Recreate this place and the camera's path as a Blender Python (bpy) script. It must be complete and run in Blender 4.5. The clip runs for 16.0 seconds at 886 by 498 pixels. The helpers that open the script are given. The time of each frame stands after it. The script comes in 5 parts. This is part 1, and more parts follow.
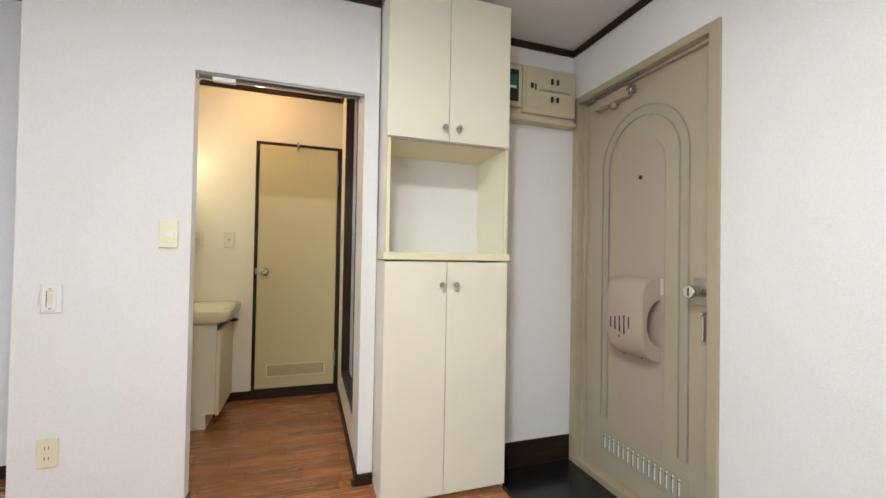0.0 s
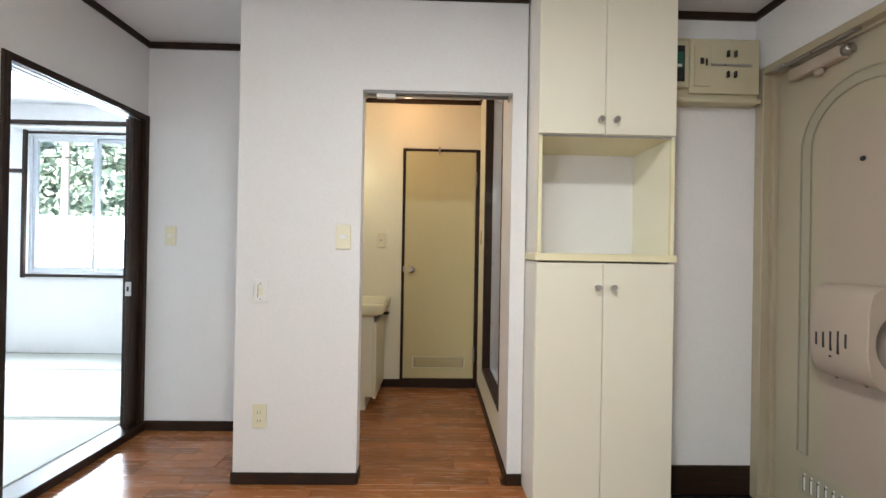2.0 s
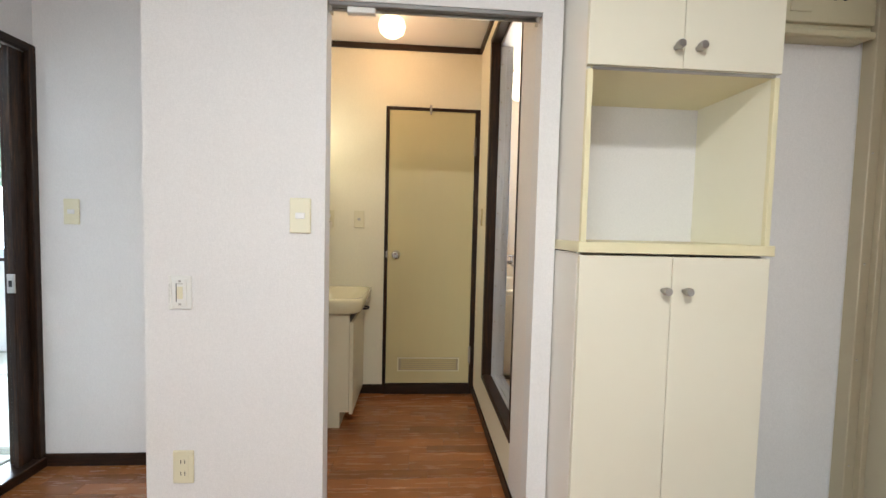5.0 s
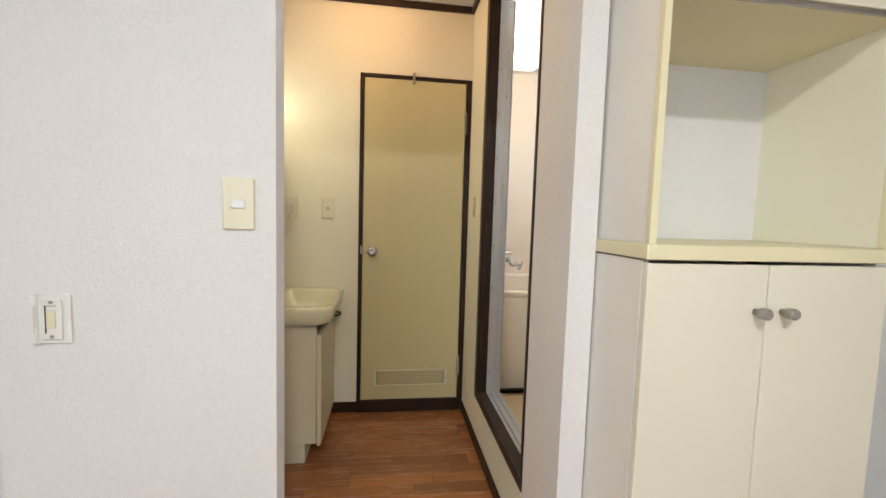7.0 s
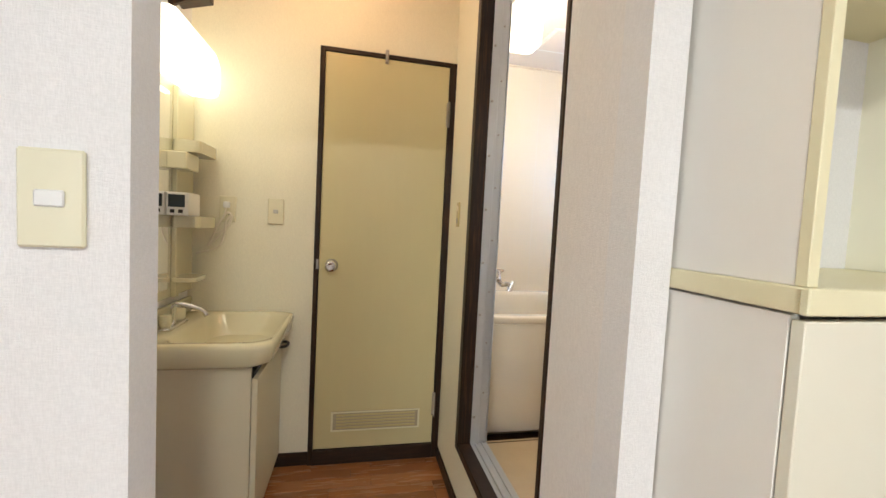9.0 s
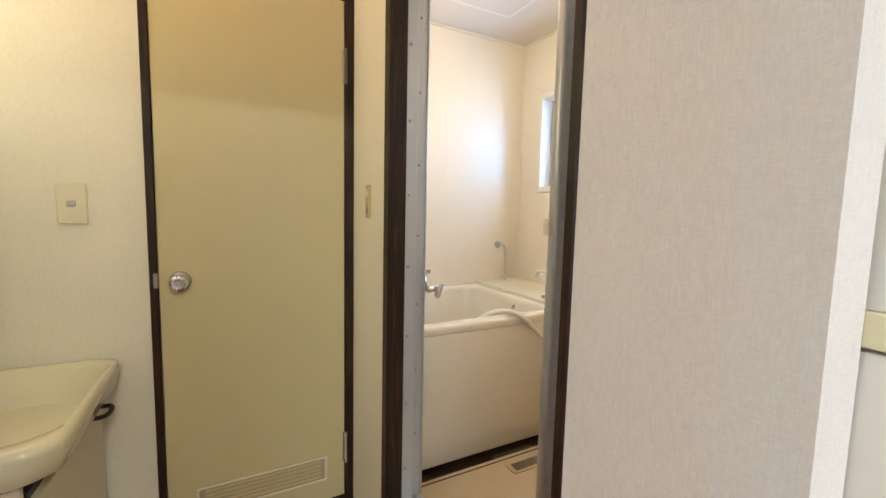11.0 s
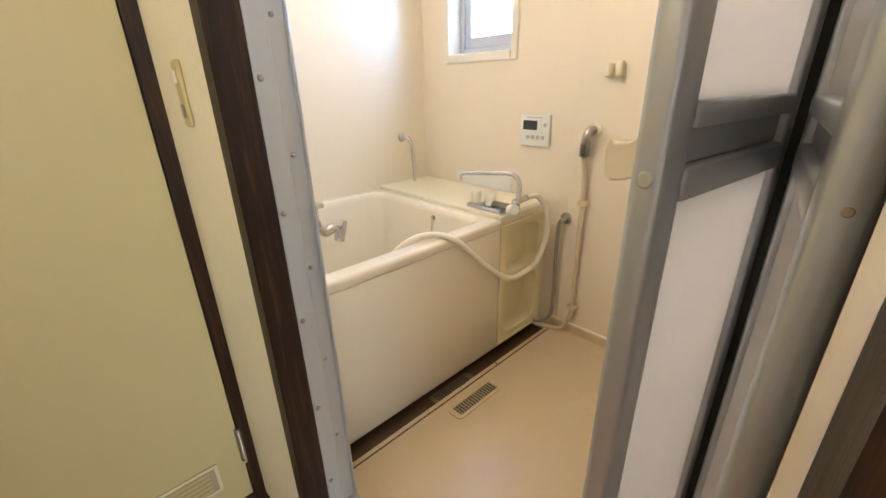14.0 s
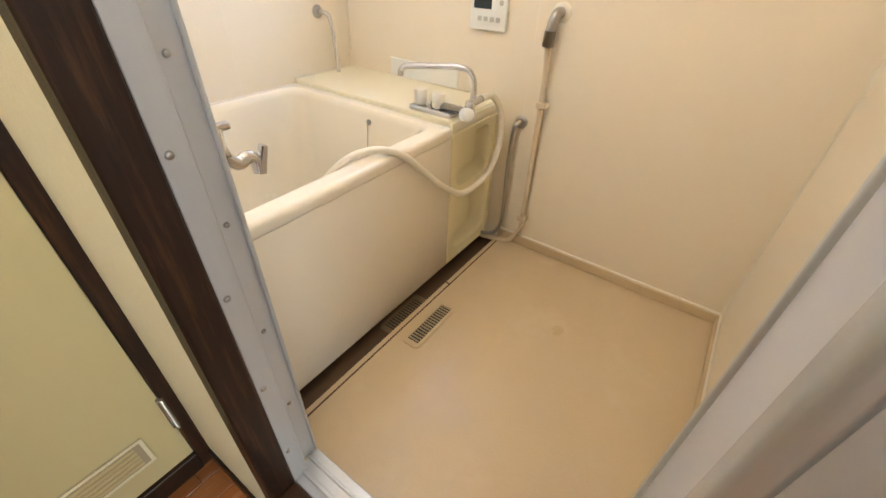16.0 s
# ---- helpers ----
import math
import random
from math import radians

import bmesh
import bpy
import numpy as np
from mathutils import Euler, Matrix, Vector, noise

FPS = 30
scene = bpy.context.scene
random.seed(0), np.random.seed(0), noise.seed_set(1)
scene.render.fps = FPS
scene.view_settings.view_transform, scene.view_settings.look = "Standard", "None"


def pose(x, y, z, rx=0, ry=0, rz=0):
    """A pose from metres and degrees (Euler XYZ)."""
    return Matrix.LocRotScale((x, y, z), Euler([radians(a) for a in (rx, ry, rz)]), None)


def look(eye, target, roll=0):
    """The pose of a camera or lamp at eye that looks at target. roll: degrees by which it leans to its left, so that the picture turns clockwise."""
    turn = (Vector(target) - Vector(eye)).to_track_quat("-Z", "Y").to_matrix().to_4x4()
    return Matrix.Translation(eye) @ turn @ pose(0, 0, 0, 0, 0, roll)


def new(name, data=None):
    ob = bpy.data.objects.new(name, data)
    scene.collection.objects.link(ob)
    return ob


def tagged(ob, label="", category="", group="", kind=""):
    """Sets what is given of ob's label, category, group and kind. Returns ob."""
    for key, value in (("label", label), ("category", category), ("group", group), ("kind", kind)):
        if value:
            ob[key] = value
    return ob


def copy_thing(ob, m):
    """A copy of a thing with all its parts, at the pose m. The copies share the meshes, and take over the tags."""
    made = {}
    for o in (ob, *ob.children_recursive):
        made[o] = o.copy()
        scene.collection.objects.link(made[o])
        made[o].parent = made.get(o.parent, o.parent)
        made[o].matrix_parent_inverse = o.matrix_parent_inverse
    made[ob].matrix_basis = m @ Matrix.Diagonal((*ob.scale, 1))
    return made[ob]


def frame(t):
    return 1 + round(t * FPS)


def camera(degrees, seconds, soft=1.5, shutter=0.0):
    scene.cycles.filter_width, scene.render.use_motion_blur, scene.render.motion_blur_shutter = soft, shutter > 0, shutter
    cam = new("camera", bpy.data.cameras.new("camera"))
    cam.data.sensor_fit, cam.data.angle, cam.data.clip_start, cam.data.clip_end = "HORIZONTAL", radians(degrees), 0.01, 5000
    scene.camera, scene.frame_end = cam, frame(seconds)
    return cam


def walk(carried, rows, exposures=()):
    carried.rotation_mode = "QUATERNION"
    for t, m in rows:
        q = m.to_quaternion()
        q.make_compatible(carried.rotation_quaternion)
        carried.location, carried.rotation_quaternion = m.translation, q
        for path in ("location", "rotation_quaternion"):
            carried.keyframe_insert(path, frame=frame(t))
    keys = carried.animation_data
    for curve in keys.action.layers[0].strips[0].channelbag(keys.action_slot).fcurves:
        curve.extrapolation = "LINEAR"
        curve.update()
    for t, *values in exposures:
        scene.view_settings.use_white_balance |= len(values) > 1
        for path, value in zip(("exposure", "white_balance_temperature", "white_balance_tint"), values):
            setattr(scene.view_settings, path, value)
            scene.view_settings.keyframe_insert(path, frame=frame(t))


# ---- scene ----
cam = camera(95.6, 16.0)
PATH = [
    (0, (-0.061, 0.018, 1.213), (0.575, 1.914, 1.243), 1.0),
    (0.5, (-0.091, 0.033, 1.214), (0.396, 1.972, 1.266), 1.0),
    (1, (-0.123, 0.037, 1.217), (0.213, 2.007, 1.284), 1.2),
    (1.5, (-0.163, 0.039, 1.227), (-0.008, 2.032, 1.279), 1.0),
    (2, (-0.193, 0.056, 1.226), (-0.15, 2.056, 1.233), 1.0),
    (2.5, (-0.196, 0.084, 1.231), (-0.125, 2.082, 1.213), 0.7),
    (3, (-0.211, 0.148, 1.237), (-0.104, 2.145, 1.201), 1.1),
    (3.5, (-0.216, 0.242, 1.23), (-0.104, 2.238, 1.193), 0.2),
    (4, (-0.215, 0.383, 1.241), (-0.09, 2.378, 1.17), 1.5),
    (4.2, (-0.22, 0.444, 1.243), (-0.101, 2.439, 1.167), 1.3),
    (6.5, (-0.278, 0.993, 1.27), (-0.056, 2.975, 1.118), 1.9),
    (7, (-0.298, 1.096, 1.267), (-0.028, 3.072, 1.114), 1.7),
    (7.5, (-0.302, 1.188, 1.259), (-0.057, 3.166, 1.092), 2.0),
    (8, (-0.294, 1.312, 1.263), (-0.019, 3.288, 1.111), 1.9),
    (8.5, (-0.279, 1.429, 1.271), (0.099, 3.388, 1.139), 1.7),
    (8.7, (-0.279, 1.468, 1.273), (0.102, 3.428, 1.152), 2.4),
    (10.8, (-0.255, 1.989, 1.305), (0.665, 3.759, 1.155), 1.9),
    (11, (-0.241, 2.019, 1.306), (0.693, 3.778, 1.123), 1.3),
    (11.5, (-0.194, 2.123, 1.318), (0.831, 3.823, 1.068), 0.8),
    (12, (-0.143, 2.217, 1.325), (0.948, 3.857, 0.977), -0.5),
    (12.5, (-0.097, 2.295, 1.326), (1.017, 3.886, 0.851), -1.3),
    (13, (-0.071, 2.35, 1.324), (1.061, 3.898, 0.753), -0.2),
    (13.5, (-0.047, 2.419, 1.33), (1.152, 3.893, 0.703), -0.3),
    (14, (-0.009, 2.5, 1.339), (1.265, 3.85, 0.593), -1.3),
    (14.5, (0.024, 2.575, 1.356), (1.357, 3.803, 0.51), -0.8),
    (15, (0.039, 2.644, 1.348), (1.388, 3.724, 0.341), 1.1),
    (15.5, (0.069, 2.693, 1.343), (1.424, 3.666, 0.238), 2.5),
    (16, (0.098, 2.716, 1.333), (1.417, 3.616, 0.129), 2.3),
]
walk(cam, [(t, look(eye, target, roll)) for t, eye, target, roll in PATH],
     [(0, 1.58), (1, 1.36), (2, 1.37), (3.5, 1.42), (4, 1.5), (7.5, 1.5), (8.5, 1.64), (11, 1.64), (14, 1.83), (16, 2.01)])
SKY, SUN = 0.14, 5.0
WINDOW_W, KITCHEN_W, TATAMI_W, BATHWIN_W = 20, 14.5, 62, 3.5
WASH_W, VANITY_W, BATH_W = 1.5, 1.15, 6.6

# ---- world and lamps ----
world = bpy.data.worlds.new("world")
scene.world = world
world.use_nodes = True
wn = world.node_tree
sky = wn.nodes.new("ShaderNodeTexSky")
sky.sky_type, sky.sun_disc = "NISHITA", False
sky.sun_elevation, sky.sun_rotation = radians(40.5), radians(-172)
wn.links.new(sky.outputs[0], wn.nodes["Background"].inputs[0])
wn.nodes["Background"].inputs[1].default_value = SKY
sun = new("sun", bpy.data.lights.new("sun", "SUN"))
sun.data.energy, sun.data.angle, sun.data.color = SUN, radians(0.5), (1.0, 0.95, 0.87)
sun.matrix_world = look((-1.5, -11, 9.5), (0, 0, 0))


def area(name, eye, target, w, h, power, col):
    la = new(name, bpy.data.lights.new(name, "AREA"))
    la.data.shape, la.data.size, la.data.size_y = "RECTANGLE", w, h
    la.data.energy, la.data.color = power, col
    la.matrix_world = look(eye, target)
    return la


def bulb(name, at, power, col, r=0.05):
    la = new(name, bpy.data.lights.new(name, "POINT"))
    la.data.energy, la.data.color, la.data.shadow_soft_size = power, col, r
    la.location = at
    return la


area("kitchen_window_light", (-2.09, -1.55, 1.5), (0.3, 1.6, 1.2), 1.7, 1.1, WINDOW_W, (0.82, 0.93, 1.0))
area("kitchen_lamp_light", (-0.15, 0.31, 2.485), (-0.15, 0.31, 0), 0.22, 0.22, KITCHEN_W, (0.99, 1.0, 0.94))
area("tatami_window_light", (-3.88, 4.60, 1.22), (-3.6, 2.0, 1.15), 1.36, 0.62, TATAMI_W, (0.74, 0.86, 1.0))
area("bath_window_light", (1.772, 3.927, 1.775), (0.4, 3.95, 1.5), 0.4, 0.57, BATHWIN_W, (0.30, 0.54, 1.0))
bulb("washroom_lamp_light", (-0.425, 3.24, 2.44), WASH_W, (1.0, 0.50, 0.24), 0.05)
bulb("vanity_lamp_light", (-0.86, 3.14, 1.88), VANITY_W, (1.0, 0.95, 0.70), 0.12)
bulb("bath_lamp_light", (0.465, 3.40, 2.22), BATH_W, (1.0, 0.90, 0.74), 0.08)

# ---- materials ----


def node(nt, kind, **vals):
    n = nt.nodes.new(kind)
    for k, v in vals.items():
        n.inputs[k].default_value = v
    return n


def surf(name, col, rough=0.5, var=0.06, scale=6.0, bump=0.1, bscale=180.0, metal=0.0, stretch=(1, 1, 1),
         rvar=0.1, coat=0.0, piece=0.0, stain=None, emit=0.0, spec=0.5, streak=None):
    """A procedural surface: broad mottling, fine grain relief, uneven gloss."""
    m = bpy.data.materials.new(name)
    m.use_nodes = True
    nt = m.node_tree
    p = nt.nodes["Principled BSDF"]
    tc = node(nt, "ShaderNodeTexCoord")
    mp = node(nt, "ShaderNodeMapping", Scale=stretch)
    nt.links.new(tc.outputs["Object"], mp.inputs["Vector"])
    if piece:
        oi = node(nt, "ShaderNodeObjectInfo")
        mul = node(nt, "ShaderNodeMath")
        mul.operation = "MULTIPLY"
        mul.inputs[1].default_value = 37.0
        nt.links.new(oi.outputs["Random"], mul.inputs[0])
        nt.links.new(mul.outputs[0], mp.inputs["Location"])
    n1 = node(nt, "ShaderNodeTexNoise", Scale=scale, Detail=5.0, Roughness=0.6)
    nt.links.new(mp.outputs[0], n1.inputs["Vector"])
    mix = node(nt, "ShaderNodeMix")
    mix.data_type = "RGBA"
    mix.inputs[6].default_value = (*[max(0, c * (1 - var)) for c in col], 1)
    mix.inputs[7].default_value = (*[min(1, c * (1 + var)) for c in col], 1)
    nt.links.new(n1.outputs["Fac"], mix.inputs[0])
    out = mix.outputs[2]
    if piece:
        hs = node(nt, "ShaderNodeHueSaturation")
        mr = node(nt, "ShaderNodeMapRange")
        mr.inputs[3].default_value, mr.inputs[4].default_value = 1 - piece, 1 + piece
        nt.links.new(oi.outputs["Random"], mr.inputs[0])
        nt.links.new(mr.outputs[0], hs.inputs["Value"])
        nt.links.new(out, hs.inputs["Color"])
        out = hs.outputs[0]
    if streak:
        n4 = node(nt, "ShaderNodeTexNoise", Scale=streak[1], Detail=4.0, Roughness=0.7)
        nt.links.new(mp.outputs[0], n4.inputs["Vector"])
        r4 = node(nt, "ShaderNodeMapRange")
        r4.inputs[1].default_value, r4.inputs[2].default_value = 0.5, 0.72
        r4.inputs[4].default_value = streak[2]
        nt.links.new(n4.outputs["Fac"], r4.inputs[0])
        m4 = node(nt, "ShaderNodeMix")
        m4.data_type = "RGBA"
        m4.inputs[7].default_value = (*streak[0], 1)
        nt.links.new(r4.outputs[0], m4.inputs[0])
        nt.links.new(out, m4.inputs[6])
        out = m4.outputs[2]
    if stain:
        n3 = node(nt, "ShaderNodeTexNoise", Scale=stain[1], Detail=6.0, Roughness=0.65)
        nt.links.new(tc.outputs["Object"], n3.inputs["Vector"])
        r3 = node(nt, "ShaderNodeMapRange")
        r3.inputs[1].default_value, r3.inputs[2].default_value = 0.55, 0.78
        r3.inputs[4].default_value = stain[2]
        nt.links.new(n3.outputs["Fac"], r3.inputs[0])
        m3 = node(nt, "ShaderNodeMix")
        m3.data_type = "RGBA"
        m3.inputs[7].default_value = (*stain[0], 1)
        nt.links.new(r3.outputs[0], m3.inputs[0])
        nt.links.new(out, m3.inputs[6])
        out = m3.outputs[2]
    nt.links.new(out, p.inputs["Base Color"])
    rr = node(nt, "ShaderNodeMapRange")
    rr.inputs[3].default_value, rr.inputs[4].default_value = max(0.02, rough - rvar), min(1, rough + rvar)
    nt.links.new(n1.outputs["Fac"], rr.inputs[0])
    nt.links.new(rr.outputs[0], p.inputs["Roughness"])
    p.inputs["Metallic"].default_value = metal
    p.inputs["Coat Weight"].default_value = coat
    p.inputs["Coat Roughness"].default_value = 0.12
    p.inputs["Specular IOR Level"].default_value = spec
    if bump:
        n2 = node(nt, "ShaderNodeTexNoise", Scale=bscale, Detail=3.0)
        nt.links.new(mp.outputs[0], n2.inputs["Vector"])
        b = node(nt, "ShaderNodeBump", Strength=bump, Distance=0.002)
        nt.links.new(n2.outputs["Fac"], b.inputs["Height"])
        nt.links.new(b.outputs[0], p.inputs["Normal"])
    if emit:
        p.inputs["Emission Color"].default_value = (*col, 1)
        p.inputs["Emission Strength"].default_value = emit
    return m


def wallpaper(name, col, relief=0.42, shade=(0.945, 1.035), threads=1.0):
    """White vinyl wall covering with a woven relief of short threads."""
    m = surf(name, col, 0.75, 0.03, 2.2, 0, stain=((col[0] * .9, col[1] * .87, col[2] * .78), 1.1, 0.25))
    nt = m.node_tree
    p = nt.nodes["Principled BSDF"]
    tc = node(nt, "ShaderNodeTexCoord")
    hs = []
    for sc in ((110, 110, 620), (560, 560, 90)):
        mp = node(nt, "ShaderNodeMapping", Scale=[k * threads for k in sc])
        nt.links.new(tc.outputs["Object"], mp.inputs["Vector"])
        n = node(nt, "ShaderNodeTexNoise", Scale=1.0, Detail=2.0)
        nt.links.new(mp.outputs[0], n.inputs["Vector"])
        hs.append(n)
    add = node(nt, "ShaderNodeMath")
    add.operation = "ADD"
    nt.links.new(hs[0].outputs["Fac"], add.inputs[0])
    nt.links.new(hs[1].outputs["Fac"], add.inputs[1])
    b = node(nt, "ShaderNodeBump", Strength=relief, Distance=0.0013)
    nt.links.new(add.outputs[0], b.inputs["Height"])
    nt.links.new(b.outputs[0], p.inputs["Normal"])
    old = p.inputs["Base Color"].links[0].from_socket
    mr = node(nt, "ShaderNodeMapRange")
    mr.inputs[1].default_value, mr.inputs[2].default_value = 0.75, 1.25
    mr.inputs[3].default_value, mr.inputs[4].default_value = shade
    nt.links.new(add.outputs[0], mr.inputs[0])
    h = node(nt, "ShaderNodeHueSaturation")
    nt.links.new(mr.outputs[0], h.inputs["Value"])
    nt.links.new(old, h.inputs["Color"])
    nt.links.new(h.outputs[0], p.inputs["Base Color"])
    return m


def pane(name, rough=0.0, col=(1, 1, 1), trans=1.0):
    m = bpy.data.materials.new(name)
    m.use_nodes = True
    p = m.node_tree.nodes["Principled BSDF"]
    p.inputs["Base Color"].default_value = (*col, 1)
    p.inputs["Roughness"].default_value = rough
    p.inputs["Transmission Weight"].default_value = trans
    p.inputs["IOR"].default_value = 1.1 if rough < 0.1 else 1.3
    return m


def glow(name, col, strength):
    m = bpy.data.materials.new(name)
    m.use_nodes = True
    p = m.node_tree.nodes["Principled BSDF"]
    p.inputs["Base Color"].default_value = (0.85, 0.83, 0.78, 1)
    p.inputs["Emission Color"].default_value = (*col, 1)
    p.inputs["Emission Strength"].default_value = strength
    p.inputs["Roughness"].default_value = 0.4
    return m



def milky(name, col, through_light=0.5):
    """Thin acrylic that lets soft light through."""
    m = surf(name, col, 0.4, 0.03, 3, 0.2, 260)
    nt = m.node_tree
    tr = node(nt, "ShaderNodeBsdfTranslucent", Color=(*col, 1))
    mx = node(nt, "ShaderNodeMixShader", Fac=through_light)
    nt.links.new(nt.nodes["Principled BSDF"].outputs[0], mx.inputs[1])
    nt.links.new(tr.outputs[0], mx.inputs[2])
    nt.links.new(mx.outputs[0], nt.nodes["Material Output"].inputs[0])
    return m


M_WALL = wallpaper("white_wallpaper", (0.805, 0.795, 0.786))
# pier paper: warm light is mixed into the wall's white
M_WALLE = wallpaper("warm_lit_wallpaper", (0.825, 0.795, 0.765), 0.5, (0.935, 1.035), 0.75)
# yellower version of the wallpaper, for the washroom walls
M_WALLW = wallpaper("yellowish_wallpaper", (0.83, 0.795, 0.635), 0.35, (0.95, 1.03), 0.8)
M_CEIL = surf("ceiling_paper", (0.74, 0.74, 0.75), 0.85, 0.03, 3, 0.35, 220)
M_DARK = surf("dark_brown_wood", (0.020, 0.010, 0.006), 0.42, 0.6, 9, 0.15, 60, stretch=(16, 16, 1.0), spec=0.3, streak=((0.085, 0.036, 0.013), 5, 0.75))
M_DARKH = surf("dark_brown_wood_level", (0.020, 0.010, 0.006), 0.42, 0.6, 9, 0.15, 60, stretch=(1.2, 1.2, 14), spec=0.3, streak=((0.07, 0.03, 0.012), 5, 0.6))
M_CREAM = surf("cream_laminate", (0.78, 0.745, 0.61), 0.42, 0.025, 3, 0.12, 90, stretch=(1, 1, 1), stain=((0.66, 0.58, 0.38), 2.5, 0.12))
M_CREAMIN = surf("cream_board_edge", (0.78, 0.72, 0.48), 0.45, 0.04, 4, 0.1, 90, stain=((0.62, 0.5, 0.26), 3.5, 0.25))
M_CSIDE = surf("pale_cabinet_side", (0.84, 0.81, 0.74), 0.45, 0.03, 3, 0.1, 90)
# cabinet cream brightened for the lamp light on the niche's right panel
M_CINNER_LIT = surf("lit_cream_board", (0.87, 0.835, 0.68), 0.42, 0.03, 3, 0.1, 90)
M_TDOOR = surf("cream_door_laminate", (0.60, 0.53, 0.295), 0.40, 0.03, 2.5, 0.1, 70, stretch=(6, 6, 1), stain=((0.5, 0.4, 0.23), 1.6, 0.15))
M_ENTRY = surf("beige_steel_door", (0.435, 0.385, 0.28), 0.45, 0.03, 3, 0.08, 150, stain=((0.42, 0.365, 0.26), 2.2, 0.15))
M_ENTRY2 = surf("beige_steel_groove_shade", (0.375, 0.34, 0.262), 0.5, 0.04, 3, 0.08, 150)
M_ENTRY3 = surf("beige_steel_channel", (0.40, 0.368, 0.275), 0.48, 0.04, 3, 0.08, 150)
M_EFRAME = surf("olive_beige_steel", (0.42, 0.36, 0.25), 0.45, 0.05, 4, 0.08, 120, stain=((0.3, 0.24, 0.15), 5, 0.25))
M_POST = surf("pinkish_plastic", (0.44, 0.365, 0.295), 0.38, 0.03, 5, 0.05, 100, stain=((0.42, 0.33, 0.28), 4, 0.2))
M_PLANK = surf("oak_strip", (0.30, 0.113, 0.038), 0.26, 0.15, 4.0, 0.10, 45, stretch=(1.2, 11, 11), piece=0.27, coat=0.35)
M_GAP = surf("floor_joint", (0.05, 0.02, 0.01), 0.6, 0.1)
M_GENKAN = surf("black_stone_vinyl", (0.012, 0.012, 0.012), 0.22, 0.4, 5, 0.1, 60, stain=((0.10, 0.09, 0.085), 14, 0.45))
M_SWITCH = surf("aged_ivory_plastic", (0.76, 0.72, 0.53), 0.35, 0.03, 8, 0.03, 120)
M_BRASSY = surf("brass_toned_plastic", (0.56, 0.47, 0.24), 0.35, 0.03, 8, 0.03, 120)
M_WHITEP = surf("white_plastic", (0.80, 0.80, 0.77), 0.32, 0.02, 8, 0.03, 120)
M_GREYP = surf("grey_button", (0.50, 0.50, 0.46), 0.35, 0.03, 8, 0.03, 120)
M_PANEL = surf("olive_plastic_box", (0.55, 0.50, 0.34), 0.42, 0.03, 6, 0.05, 120)
M_BLACK = surf("black_plastic", (0.012, 0.012, 0.013), 0.4, 0.2, 8, 0.05, 120)
M_GREEN = surf("green_label", (0.02, 0.12, 0.08), 0.4, 0.1, 9, 0.02)
M_CHROME = surf("chrome", (0.66, 0.66, 0.67), 0.1, 0.03, 9, 0.02, 60, metal=1.0, rvar=0.05)
M_STEEL = surf("brushed_steel", (0.44, 0.42, 0.40), 0.3, 0.08, 9, 0.05, 200, metal=1.0)
M_ALU = surf("anodised_aluminium", (0.55, 0.57, 0.60), 0.33, 0.06, 6, 0.08, 120, stretch=(8, 8, 0.6), metal=0.55, stain=((0.52, 0.51, 0.46), 7, 0.25))
M_RAIL = surf("dull_grey_aluminium", (0.27, 0.27, 0.27), 0.4, 0.08, 8, 0.05, 160, metal=0.3)
M_RUBBER = surf("black_rubber", (0.01, 0.01, 0.01), 0.6, 0.2)
M_FROST = milky("milky_acrylic", (0.93, 0.92, 0.92), 0.72)
M_BWALL = surf("pink_beige_bath_panel", (0.80, 0.715, 0.58), 0.34, 0.025, 1.4, 0.06, 140, coat=0.1, stain=((0.72, 0.62, 0.44), 1.8, 0.2))
M_BCEIL = surf("bath_ceiling_panel", (0.72, 0.66, 0.60), 0.4, 0.03, 2, 0.05, 100)
M_CAULK = surf("white_sealant", (0.80, 0.74, 0.64), 0.5, 0.05, 20, 0.1, 90)
M_BFLOOR = surf("tan_bath_floor", (0.61, 0.482, 0.31), 0.32, 0.06, 3.0, 0.35, 110, stretch=(1, 1, 1), stain=((0.72, 0.61, 0.45), 3.6, 0.45), streak=((0.52, 0.395, 0.245), 1.6, 0.3))
M_TUB = surf("pale_pink_tub", (0.84, 0.765, 0.63), 0.24, 0.03, 2.0, 0.05, 90, coat=0.3, stain=((0.76, 0.66, 0.50), 2.6, 0.2))
M_DECK = surf("yellowed_cream_plastic", (0.82, 0.755, 0.58), 0.35, 0.03, 3, 0.06, 110, stain=((0.72, 0.62, 0.38), 4, 0.25))
M_UNIT = surf("yellow_cream_unit", (0.85, 0.765, 0.50), 0.35, 0.03, 3, 0.06, 110, stain=((0.76, 0.65, 0.38), 4, 0.2))
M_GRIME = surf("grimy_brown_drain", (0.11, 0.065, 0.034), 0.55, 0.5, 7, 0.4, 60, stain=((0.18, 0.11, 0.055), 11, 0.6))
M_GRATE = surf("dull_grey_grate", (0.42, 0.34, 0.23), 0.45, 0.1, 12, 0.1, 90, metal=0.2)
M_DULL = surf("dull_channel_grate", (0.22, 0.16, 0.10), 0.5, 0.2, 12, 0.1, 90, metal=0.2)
M_BASIN = surf("ivory_ceramic", (0.70, 0.66, 0.46), 0.12, 0.02, 3, 0.02, 60, coat=0.5)
M_VANITY = surf("ivory_cabinet", (0.66, 0.61, 0.46), 0.4, 0.03, 3, 0.06, 90)
M_MIRROR = surf("mirror_silver", (0.9, 0.9, 0.9), 0.03, 0.01, 3, 0, metal=1.0, rvar=0.01)
